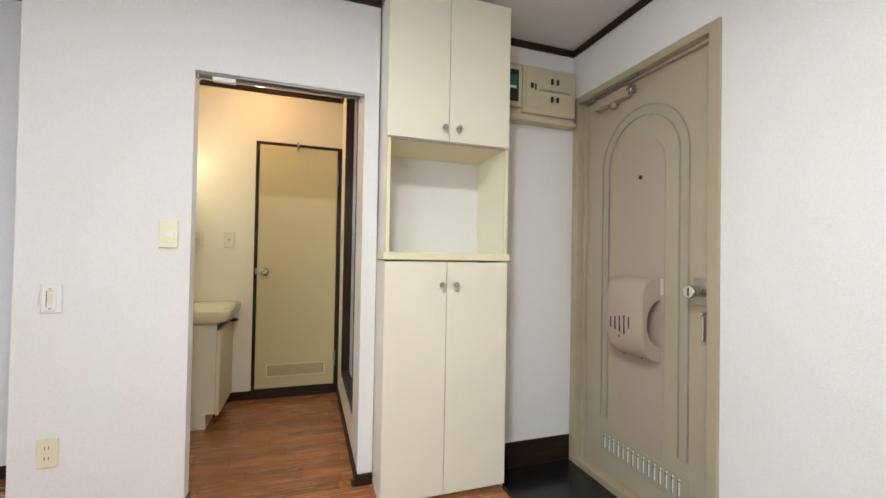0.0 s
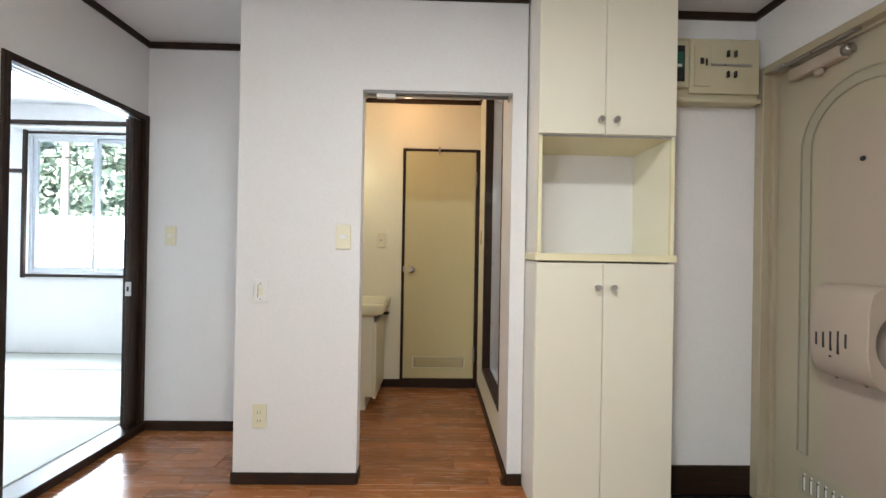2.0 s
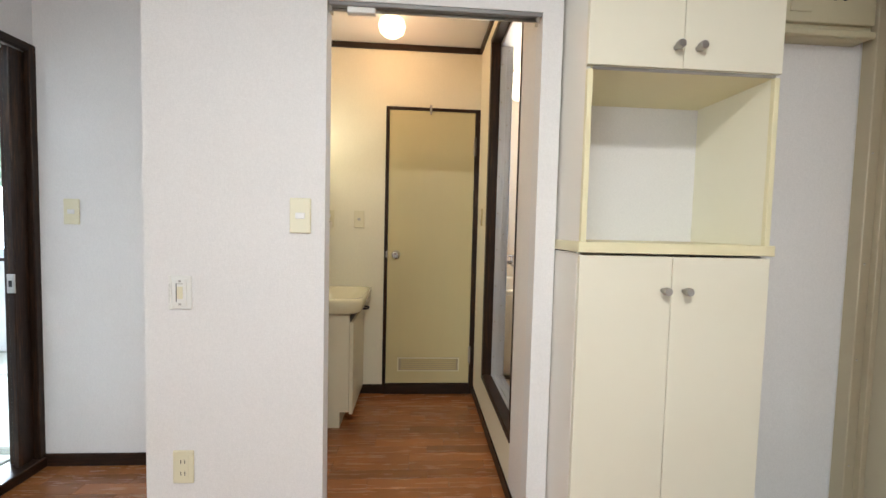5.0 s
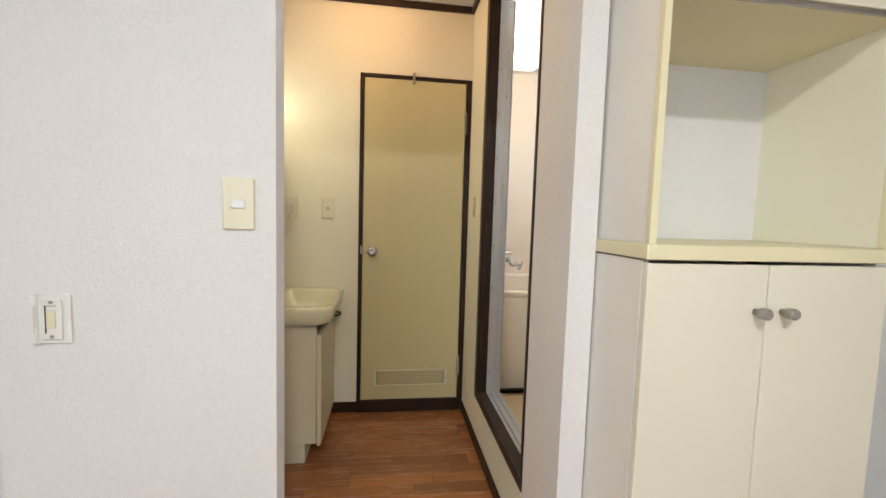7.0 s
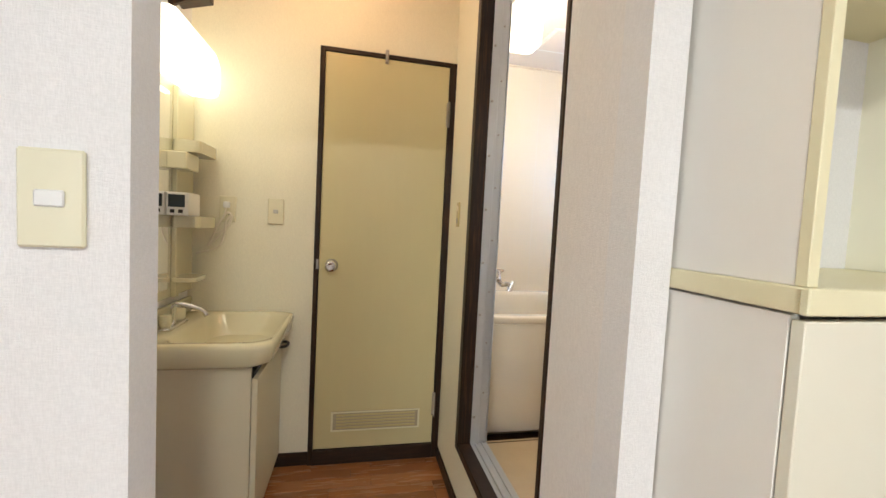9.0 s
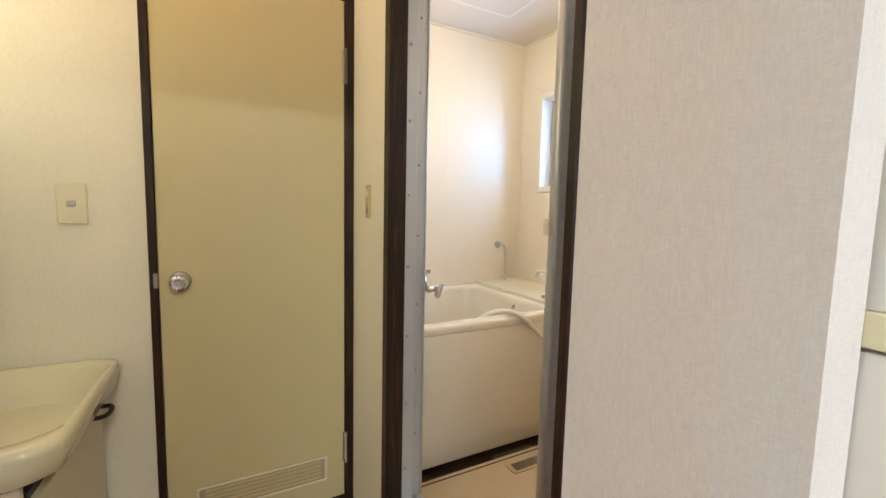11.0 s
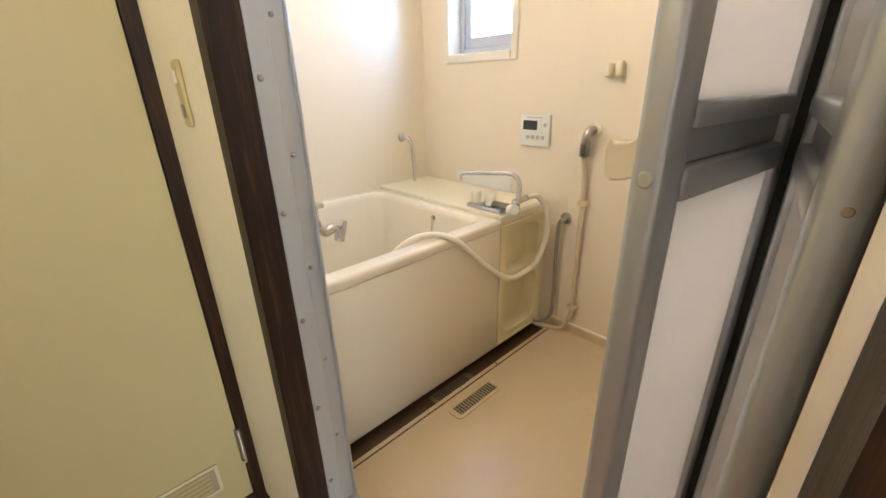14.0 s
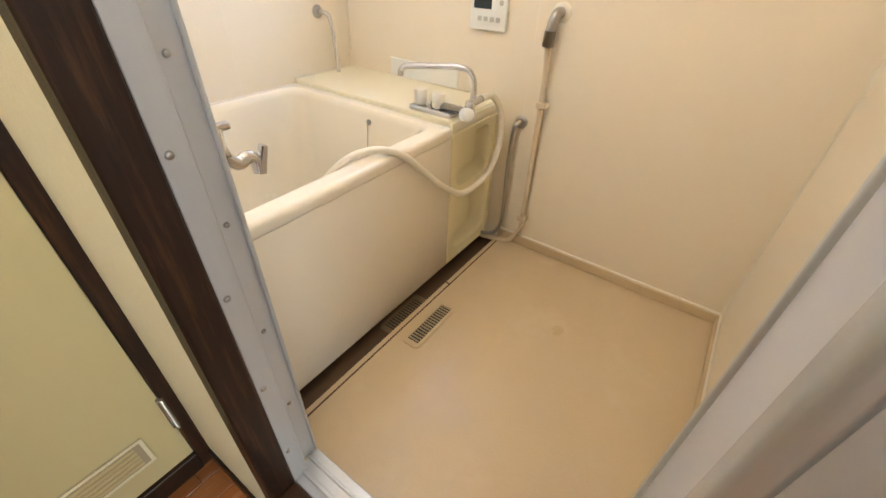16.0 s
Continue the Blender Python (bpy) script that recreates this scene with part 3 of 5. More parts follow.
def sliding_window(name, axis, a0, a1, z0, z1, d0, d1, glass, label, split=0.5):
    """An aluminium window with two sashes; axis 'x' or 'y' is the way it runs, d0 to d1 its depth."""
    def bx(u0, u1, w0, w1, e0, e1):
        return (u0, u1, e0, e1, w0, w1) if axis == "x" else (e0, e1, u0, u1, w0, w1)
    w = thing(name, (a0, d0, z0) if axis == "x" else (d0, a0, z0), label, "window", "", "structure")
    f = 0.03
    part("window_frame", B(bx(a0, a0 + f, z0, z1, d0, d1), bx(a1 - f, a1, z0, z1, d0, d1), bx(a0 + f, a1 - f, z0, z0 + f, d0, d1), bx(a0 + f, a1 - f, z1 - f, z1, d0, d1), bev=0.003), M_ALU, w)
    mid, dm = a0 + (a1 - a0) * split, (d0 + d1) / 2
    sashes = ((a0 + f, mid + 0.02, d0 + 0.008, dm - 0.002), (mid - 0.02, a1 - f, dm + 0.002, d1 - 0.008))
    if split > 0.99:
        sashes = ((a0 + f, a1 - f, d0 + 0.008, dm - 0.002),)
    for u0, u1, e0, e1 in sashes:
        s = part("sash", B(bx(u0, u0 + 0.04, z0 + f, z1 - f, e0, e1), bx(u1 - 0.04, u1, z0 + f, z1 - f, e0, e1), bx(u0 + 0.04, u1 - 0.04, z0 + f, z0 + f + 0.05, e0, e1), bx(u0 + 0.04, u1 - 0.04, z1 - f - 0.04, z1 - f, e0, e1), bev=0.003), M_ALU, w)
        g = part("pane", B(bx(u0 + 0.04, u1 - 0.04, z0 + f + 0.05, z1 - f - 0.04, (e0 + e1) / 2 - 0.002, (e0 + e1) / 2 + 0.002)), glass, s)
        g.visible_shadow = name == "window_kitchen"
    return w


sliding_window("window_tatami", "x", -4.56, -3.2, 0.9, 2.40, TY + 0.02, TY + 0.10, M_GLASS, "wide aluminium sliding window in the tatami room")
trim("trim_tatami_window", [(-4.6, -4.56, TY - 0.025, TY, 0.86, 2.44), (-3.2, -3.16, TY - 0.025, TY, 0.86, 2.44), (-4.56, -3.2, TY - 0.03, TY, 0.87, 0.9), (-4.56, -3.2, TY - 0.025, TY, 2.40, 2.42)], "dark wooden casing round the window")
wk = sliding_window("window_kitchen", "y", -2.4, -0.7, 0.9, 2.1, -2.2, -2.12, M_FROSTG, "frosted kitchen window behind the walk")
wb = sliding_window("window_bath", "y", 3.728, 4.125, 1.49, 2.06, BX + 0.075, BX + 0.145, M_FROSTG, "small frosted aluminium window above the tub", 1.0)
part("window_sill", B((BX - 0.012, BX + 0.075, 3.695, 3.730, 1.45, 2.09), (BX - 0.012, BX + 0.075, 4.123, 4.158, 1.45, 2.09), (BX - 0.012, BX + 0.075, 3.730, 4.123, 1.45, 1.492), (BX - 0.012, BX + 0.075, 3.730, 4.123, 2.058, 2.09), bev=0.004), M_CAULK, wb, "cream plastic window casing")
part("latch", B((BX + 0.06, BX + 0.078, 3.89, 3.91, 2.0, 2.04), bev=0.004), M_STEEL, wb, "small metal latch")

# frame of the tatami opening with its stacked sliding doors
tfm = thing("door_tatami_frame", (-2.16, 1.86, 0), "dark brown wooden frame of the sliding-door opening", "door frame", "", "structure")
part("jamb", B((-2.215, -2.098, 2.735, 2.768, 0, 2.082), bev=0.003), M_DARK, tfm)
part("jamb", B((-2.215, -2.098, 1.858, 1.895, 0, 2.082), bev=0.003), M_DARK, tfm)
part("head", B((-2.215, -2.098, 1.895, 2.735, 2.045, 2.082), bev=0.003), M_DARKH, tfm)
part("head_track", B((-2.18, -2.165, 1.895, 2.735, 2.04, 2.046), (-2.14, -2.125, 1.895, 2.735, 2.04, 2.046)), M_ALU, tfm, "pale plastic track")
part("threshold", B((-2.235, -2.085, 1.858, 2.765, 0.0, 0.052), bev=0.004), M_DARKH, tfm)
sd = thing("sliding_door", (-2.16, 2.68, 0.055), "open sliding door in dark brown pushed against the jamb", "door")
part("stile", B((-2.155, -2.125, 2.660, 2.735, 0.053, 2.04), bev=0.003), M_DARK, sd)
part("stile", B((-2.195, -2.165, 2.685, 2.735, 0.053, 2.04), bev=0.003), M_DARK, sd)
part("finger_pull", B((-2.158, -2.122, 2.657, 2.664, 0.90, 0.99), bev=0.002), M_STEEL, sd, "small bright metal latch plate")
part("latch_slot", B((-2.147, -2.133, 2.6555, 2.6575, 0.93, 0.96)), M_BLACK, sd)

# ---- entrance door ----
ef = thing("door_entrance_frame", (RX, 1.262, -0.1), "olive-beige painted steel frame of the entrance door", "door frame", "", "structure")
part("jamb", B((RX - 0.012, RX + 0.11, 2.19, 2.247, -0.1, 2.247), bev=0.003), M_EFRAME, ef)
part("jamb", B((RX - 0.012, RX + 0.11, 1.25, 1.302, -0.1, 2.247), bev=0.003), M_EFRAME, ef)
part("head", B((RX - 0.012, RX + 0.11, 1.302, 2.19, 2.205, 2.247), bev=0.003), M_EFRAME, ef)
part("stop", B((RX + 0.03, RX + 0.055, 2.165, 2.19, -0.08, 2.205), (RX + 0.03, RX + 0.055, 1.302, 1.315, -0.08, 2.205), (RX + 0.03, RX + 0.055, 1.315, 2.165, 2.19, 2.205), bev=0.002), M_EFRAME, ef)
part("threshold", B((RX - 0.012, RX + 0.11, 1.302, 2.19, -0.1, -0.058), bev=0.003), M_EFRAME, ef)
for z in (0.3, 0.75, 1.15, 1.6):
    part("bolt", lathe(bmesh.new(), [(0.004, 0), (0.004, 0.002), (0.002, 0.003)], pose(RX + 0.003, 2.189, z, 90, 0, 0), 8), M_STEEL, ef)
DX = RX + 0.056
ed = thing("door_entrance", (DX, 1.3, -0.05), "beige steel entrance door with a pressed arch, shut", "door", "", "structure")
part("leaf", B((DX, DX + 0.04, 1.304, 2.188, -0.055, 2.203), bev=0.002), M_ENTRY, ed)


def arch(y0, y1, z0, z1, k=18):
    """Outline with a half-round head: (y, z) pairs."""
    r, c = (y1 - y0) / 2, (y0 + y1) / 2
    return [(y1, z0)] + [(c + r * math.cos(math.pi * i / k), z1 - r + r * math.sin(math.pi * i / k)) for i in range(k + 1)] + [(y0, z0)]


def arch_band(a, b, d0, d1):
    """The band between two arches that share their head count."""
    bm = bmesh.new()
    n = len(a)
    va = [[bm.verts.new((d, y, z)) for y, z in a] for d in (d0, d1)]
    vb = [[bm.verts.new((d, y, z)) for y, z in b] for d in (d0, d1)]
    for i in range(n - 1):
        j = i + 1
        bm.faces.new((va[1][i], va[1][j], vb[1][j], vb[1][i]))
        bm.faces.new((va[0][i], va[0][j], va[1][j], va[1][i]))
        bm.faces.new((vb[0][i], vb[0][j], vb[1][j], vb[1][i]))
    bmesh.ops.recalc_face_normals(bm, faces=bm.faces[:])
    return bm


# raised strips in darker beige stand in for the pressed lines' groove shade
part("arch_groove", arch_band(arch(1.438, 2.032, 0.262, 2.042), arch(1.444, 2.026, 0.262, 2.036), DX - 0.004, DX - 0.0012), M_ENTRY2, ed, "pressed outer arch line with its groove shade in the colour")
part("arch_groove", arch_band(arch(1.492, 1.978, 0.262, 1.988), arch(1.498, 1.972, 0.262, 1.982), DX - 0.004, DX - 0.0012), M_ENTRY2, ed, "pressed inner arch line with its groove shade in the colour")
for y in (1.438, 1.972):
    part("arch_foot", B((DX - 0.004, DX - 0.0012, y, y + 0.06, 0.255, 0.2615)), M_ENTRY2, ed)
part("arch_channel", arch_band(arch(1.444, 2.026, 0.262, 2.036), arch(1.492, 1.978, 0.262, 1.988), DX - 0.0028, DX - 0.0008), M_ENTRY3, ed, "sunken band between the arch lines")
part("arch_panel", prism(bmesh.new(), arch(1.578, 1.885, 0.22, 1.865), lambda u, v, d: (DX - d, u, v), 0.0005, 0.004), M_POST, ed, "smooth pinkish inner arch panel")
part("peephole", lathe(bmesh.new(), [(0.011, 0), (0.011, 0.006), (0.006, 0.008)], pose(DX - 0.004, 1.735, 1.652, 0, -90, 0), 14), M_BLACK, ed, "dark brass peephole")
kn = part("lock_plate", B((DX - 0.006, DX, 1.325, 1.42, 1.0, 1.125), bev=0.003), M_STEEL, ed)
part("door_knob", lathe(bmesh.new(), [(0.026, 0), (0.026, 0.012), (0.019, 0.02), (0.019, 0.04), (0.028, 0.05), (0.029, 0.078), (0.026, 0.084)], pose(DX - 0.006, 1.372, 1.068, 0, -90, 0)), M_CHROME, kn, "round chrome door knob")
part("thumb_slot", B((DX - 0.093, DX - 0.089, 1.37, 1.374, 1.05, 1.086)), M_BLACK, kn)
lk = part("guard_plate", B((DX - 0.005, DX, 1.34, 1.372, 0.83, 0.985), bev=0.002), M_STEEL, ed)
part("guard_bar", B((DX - 0.02, DX - 0.005, 1.35, 1.362, 0.845, 0.955), bev=0.003), M_CHROME, lk)
part("guard_knob", lathe(bmesh.new(), [(0.009, 0), (0.009, 0.02), (0.006, 0.024)], pose(DX - 0.005, 1.356, 0.968, 0, -90, 0), 12), M_CHROME, lk)
vp = part("vent_plate", B((DX - 0.004, DX, 1.435, 2.02, 0.055, 0.185), bev=0.0015), M_ENTRY3, ed, "dusty beige vent plate")
# white slats and rivets paint the slit highlights, dark bars the slot shade
for i in range(15):
    part("slat", B((DX - 0.009, DX - 0.004, 1.477 + i * 0.036, 1.485 + i * 0.036, 0.085, 0.148), bev=0.0015), M_WHITEP, vp)
    part("rivet", lathe(bmesh.new(), [(0.005, 0), (0.005, 0.002), (0.002, 0.003)], pose(DX - 0.004, 1.481 + i * 0.036, 0.162, 0, -90, 0), 8), M_WHITEP, vp)
    part("vent_slot_shade", B((DX - 0.0055, DX - 0.004, 1.4875 + i * 0.036, 1.4905 + i * 0.036, 0.078, 0.158)), M_LCD, vp, "dark bar for the shade in a vent slot")
cl = thing("door_closer", (DX, 1.9, 2.13), "beige hydraulic door closer with a steel arm", "door closer")
part("body", B((DX - 0.05, DX, 1.80, 2.06, 2.115, 2.175), bev=0.008, seg=2), M_POST, cl)
part("spindle", lathe(bmesh.new(), [(0.02, 0), (0.02, 0.02), (0.012, 0.028)], pose(DX - 0.026, 1.92, 2.115, 180, 0, 0), 14), M_POST, cl)
part("valve_knob", lathe(bmesh.new(), [(0.024, 0), (0.024, 0.03), (0.015, 0.036)], pose(DX - 0.026, 1.80, 2.145, 90, 0, 0), 14), M_STEEL, cl)
part("arm", B((DX - 0.075, DX - 0.055, 1.70, 2.09, 2.186, 2.196), bev=0.002), M_STEEL, cl, "flat steel closer arm")
part("bracket", B((RX - 0.03, RX + 0.02, 2.05, 2.12, 2.185, 2.205), bev=0.002), M_STEEL, cl)

# letter box on the inside of the door: a bulging hood, open at the near end by a half-round cut
pb = thing("letter_box", (DX, 1.72, 0.68), "pinkish plastic letter box hood on the entrance door", "letter box")
PY0, PY1 = 1.60, 1.862
hood_line = [(p.x, p.z) for p in spline([(0.0, 0, 1.112), (0.055, 0, 1.110), (0.10, 0, 1.085), (0.118, 0, 1.03), (0.122, 0, 0.93), (0.122, 0, 0.84), (0.112, 0, 0.77), (0.082, 0, 0.715), (0.04, 0, 0.695), (0.0, 0, 0.69)], 5)]


def hood():
    bm = bmesh.new()
    steps = [(PY0, 0.985), (PY0 + 0.006, 1.0), (PY1 - 0.03, 1.0), (PY1 - 0.012, 0.97), (PY1, 0.88)]
    grid = [[bm.verts.new((DX - d * k, y, 0.9 + (z - 0.9) * (0.5 + 0.5 * k))) for d, z in hood_line] for y, k in steps]
    for a, b in zip(grid, grid[1:]):
        for i in range(len(hood_line) - 1):
            f = bm.faces.new((a[i], a[i + 1], b[i + 1], b[i]))
            f.smooth = True
    bm.faces.new(grid[-1])
    bmesh.ops.recalc_face_normals(bm, faces=bm.faces[:])
    bmesh.ops.solidify(bm, geom=bm.faces[:], thickness=0.003)
    return bm


part("hood", hood(), M_POST, pb)
cut = [(0.094 * math.cos(radians(a)), 0.885 + 0.118 * math.sin(radians(a))) for a in range(-90, 91, 9)]
part("end_cheek", prism(bmesh.new(), [(d * 0.985, z) for d, z in hood_line] + cut, lambda u, v, d: (DX - u, PY0 + d, v), -0.002, 0.003), M_POST, pb, "end cheek with a half-round opening")
part("flange", B((DX - 0.009, DX - 0.0044, PY0 - 0.02, PY0 - 0.0025, 1.03, 1.112), bev=0.001), M_DUSTY, pb)
part("flange", B((DX - 0.009, DX - 0.0044, PY0 - 0.02, PY0 - 0.0025, 0.69, 0.76), bev=0.001), M_POST, pb)
for i in range(5):
    h = 0.046 - 0.007 * abs(i - 1)
    part("slot", B((DX - 0.1235, DX - 0.119, 1.682 + i * 0.032, 1.692 + i * 0.032, 0.862 - h + (0.025 if i == 0 else 0.0), 0.868 + h), bev=0.001), M_BLACK, pb, "dark slot")
part("peg_hole", lathe(bmesh.new(), [(0.005, 0), (0.005, 0.0035)], pose(DX - 0.1205, 1.752, 0.80, 0, -90, 0), 10), M_BLACK, pb)
for y in (1.66, 1.78):
    part("screw", lathe(bmesh.new(), [(0.006, 0), (0.006, 0.006)], pose(DX - 0.06, y, 0.704, 180, 0, 0), 10), M_BLACK, pb)

# ---- cabinets beside the entrance ----
CX0, CX1, CF, CB = 0.288, 0.946, 1.935, 2.32


def knob(parent, x, y, z, m=None):
    part("knob", lathe(bmesh.new(), [(0.008, 0), (0.008, 0.014), (0.0135, 0.018), (0.0135, 0.034), (0.0115, 0.037)], pose(x, y, z, 90, 0, 0), 18), M_STEEL, parent, "small round brushed-metal knob")


lc = thing("shoe_cabinet", (CX0, CF, 0), "tall cream laminate shoe cabinet with two shut doors", "cabinet")
for nm, bx in (("side_panel", (CX0, CX0 + 0.018, CF + 0.02, CB, 0, 1.183)), ("side_panel", (CX1 - 0.018, CX1, CF + 0.02, CB, -0.1, 1.183)),
               ("base_panel", (CX0 + 0.018, CX1 - 0.018, CF + 0.03, CB, 0.0, 0.02)), ("back_panel", (CX0 + 0.018, CX1 - 0.018, CB - 0.01, CB, 0.02, 1.183))):
    part(nm, B(bx, bev=0.001), M_CSIDE if nm == "side_panel" else M_CREAM, lc)
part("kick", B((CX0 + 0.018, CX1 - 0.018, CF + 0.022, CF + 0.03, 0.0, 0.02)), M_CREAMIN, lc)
for x0, x1, kx in ((CX0 + 0.001, 0.6035, 0.575), (0.6065, CX1 - 0.001, 0.648)):
    d = part("door", B((x0, x1, CF, CF + 0.018, 0.015, 1.178), bev=0.0015), M_CREAM, lc)
    knob(d, kx, CF, 1.066)
ct = thing("cabinet_top", (0.6, 2.1, 1.187), "cream laminate cabinet top under the niche", "countertop")
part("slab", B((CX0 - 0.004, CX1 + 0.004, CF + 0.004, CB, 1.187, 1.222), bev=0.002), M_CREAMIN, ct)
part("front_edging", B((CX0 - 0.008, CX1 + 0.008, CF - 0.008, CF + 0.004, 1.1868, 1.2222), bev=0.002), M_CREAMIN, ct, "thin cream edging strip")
uc = thing("wall_cabinet", (CX0, CF, 1.222), "tall cream laminate upper cabinet with an open niche below", "cabinet")
part("side_panel", B((CX0 + 0.004, CX0 + 0.02, CF + 0.02, CB, 1.2225, 2.54), bev=0.001), M_CSIDE, uc)
part("side_panel", B((CX1 - 0.02, CX1 - 0.004, CF + 0.02, CB, 1.2225, 2.54), bev=0.001), M_CINNER_LIT, uc)
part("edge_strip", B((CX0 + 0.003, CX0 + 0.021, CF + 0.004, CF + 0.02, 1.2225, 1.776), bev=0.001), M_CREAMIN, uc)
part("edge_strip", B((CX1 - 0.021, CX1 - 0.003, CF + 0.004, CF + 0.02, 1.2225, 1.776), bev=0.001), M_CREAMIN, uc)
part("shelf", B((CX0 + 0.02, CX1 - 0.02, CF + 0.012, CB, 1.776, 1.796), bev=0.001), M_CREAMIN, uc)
part("top_panel", B((CX0 + 0.02, CX1 - 0.02, CF + 0.02, CB, 2.52, 2.54)), M_CREAM, uc)
part("light_strip", B((CX0 + 0.02, CX1 - 0.02, CF + 0.004, CF + 0.012, 1.776, 1.784)), M_STEEL, uc, "grey catch strip under the doors")
for x0, x1, kx in ((CX0 + 0.001, 0.6035, 0.576), (0.6065, CX1 - 0.001, 0.650)):
    d = part("door", B((x0, x1, CF, CF + 0.018, 1.788, 2.545), bev=0.0015), M_CREAM, uc)
    knob(d, kx, CF, 1.853)
part("niche_lining", B((CX0 + 0.02, CX1 - 0.02, CB - 0.012, CB - 0.002, 1.2225, 1.776)), M_WALL, uc, "wallpapered back of the niche")

# breaker box
bb = thing("breaker_box", (1.3, 2.26, 2.045), "olive-cream electrical breaker box high on the entrance wall", "breaker box")
part("base", B((0.96, 1.545, 2.19, 2.26, 2.045, 2.395), bev=0.006, seg=2), M_PANEL, bb)
part("lower_lip", B((0.96, 1.55, 2.175, 2.19, 2.045, 2.07), bev=0.004), M_PANEL, bb)
part("cover", B((1.155, 1.535, 2.17, 2.19, 2.09, 2.382), bev=0.005, seg=2), M_PANEL, bb)
mb = part("main_breaker", B((1.0, 1.145, 2.16, 2.19, 2.115, 2.365), bev=0.004), M_PANEL, bb)
part("breaker_face", B((1.03, 1.118, 2.152, 2.16, 2.145, 2.335), bev=0.002), M_BLACK, mb)
part("breaker_label", B((1.04, 1.108, 2.1505, 2.152, 2.215, 2.30)), M_GREEN, mb, "dark green rating label")
part("label_bar", B((1.05, 1.1, 2.149, 2.1505, 2.22, 2.235)), M_WHITEP, mb, "white printed bar")
part("switch_cover", B((1.175, 1.262, 2.163, 2.17, 2.125, 2.345), bev=0.002), M_PANEL, bb)
part("test_button", B((1.205, 1.224, 2.159, 2.163, 2.243, 2.275)), M_BLACK, bb)
part("test_lever", B((1.234, 1.245, 2.157, 2.163, 2.235, 2.272), bev=0.002), M_BLACK, bb)
part("rating_strip", B((1.27, 1.49, 2.166, 2.17, 2.238, 2.250)), M_STEEL, bb, "grey label strip")
for x in (1.352, 1.392):
    for z in (2.285, 2.175):
        part("breaker_toggle", B((x, x + 0.012, 2.155, 2.17, z, z + 0.034), bev=0.002), M_BLACK, bb)

# ---- small plates on the walls ----


def plate(name, f, u, v, label, cat, w=0.07, h=0.12, inner="switch", m=None):
    """A wall plate. f(u, v, d) maps across, up and out of the wall."""
    def bx(u0, u1, v0, v1, d0, d1, bev=0.0):
        a, b = f(u0, v0, d0), f(u1, v1, d1)
        return B((min(a[0], b[0]), max(a[0], b[0]), min(a[1], b[1]), max(a[1], b[1]), min(a[2], b[2]), max(a[2], b[2])), bev=bev)
    t = thing(name, f(u, v, 0), label, cat)
    part("cover_plate", bx(u - w / 2, u + w / 2, v - h / 2, v + h / 2, 0, 0.008, 0.003), m or M_SWITCH, t)
    if inner == "switch":
        part("rocker", bx(u - 0.017, u + 0.017, v - 0.011, v + 0.011, 0.008, 0.0115, 0.002), M_WHITEP, t, "white rocker")
    elif inner == "toggle":
        part("rocker", bx(u - 0.011, u + 0.011, v - 0.009, v + 0.009, 0.008, 0.012, 0.002), M_GREYP, t, "small grey button")
    elif inner == "outlet":
        part("insert", bx(u - 0.021, u + 0.021, v - 0.045, v + 0.045, 0.008, 0.0095, 0.001), M_SWITCH, t, "ivory socket insert")
        for dv in (-0.022, 0.022):
            for du in (-0.007, 0.007):
                part("slot", bx(u + du - 0.0012, u + du + 0.0012, v + dv - 0.007, v + dv + 0.007, 0.0095, 0.0102), M_BLACK, t)
    elif inner == "intercom":
        part("hook_plate", bx(u - 0.022, u + 0.022, v - 0.05, v + 0.05, 0.008, 0.013, 0.002), M_WHITEP, t)
        part("terminal", bx(u - 0.010, u + 0.010, v - 0.022, v + 0.022, 0.013, 0.016, 0.001), M_SWITCH, t, "yellowed terminal block")
        part("screw", bx(u - 0.004, u + 0.004, v + 0.038, v + 0.045, 0.013, 0.015), M_STEEL, t)
        part("screw", bx(u - 0.004, u + 0.004, v - 0.045, v - 0.038, 0.013, 0.015), M_STEEL, t)
        # black and grey bars draw the recess shade round the slot
        part("slot_edge_shade", bx(u - 0.0135, u - 0.0112, v - 0.034, v + 0.034, 0.013, 0.0142), M_BLACK, t, "dark bar for the shade along the slot edge")
        part("slot_edge_shade", bx(u - 0.0112, u + 0.011, v + 0.031, v + 0.034, 0.013, 0.0142), M_GREYP, t)
        for k, (a, b) in enumerate(((-0.035, 0.03), (-0.02, 0.036))):
            part("print_line", bx(u - w / 2 - 0.0005 + k * 0.003, u - w / 2 + 0.0007 + k * 0.003, v + a, v + b, 0.014, 0.0144), M_GREYP, t, "grey printed line")
        part("side_clip", bx(u - w / 2 - 0.004, u - w / 2 + 0.006, v - h / 2, v + h / 2, 0.0, 0.014, 0.002), M_WHITEP, t)
    return t


def face_y(y):
    return lambda u, v, d: (u, y - d, v)


plate("light_switch", face_y(2.16), -0.667, 1.287, "aged ivory light switch plate with a white rocker", "light switch", 0.076, 0.128)
plate("intercom_bracket", face_y(2.16), -1.086, 1.0, "white wall bracket of a removed intercom", "wall bracket", 0.074, 0.122, "intercom", M_WHITEP)
plate("wall_outlet", face_y(2.16), -1.083, 0.352, "ivory double power socket low on the white wall", "power socket", 0.074, 0.124, "outlet")
plate("light_switch", face_y(2.765), -1.945, 1.292, "aged ivory light switch plate in the hall", "light switch", 0.074, 0.126)
plate("light_switch", face_y(3.66), -0.671, 1.307, "ivory light switch plate beside the toilet door", "light switch", 0.074, 0.126, "toggle")
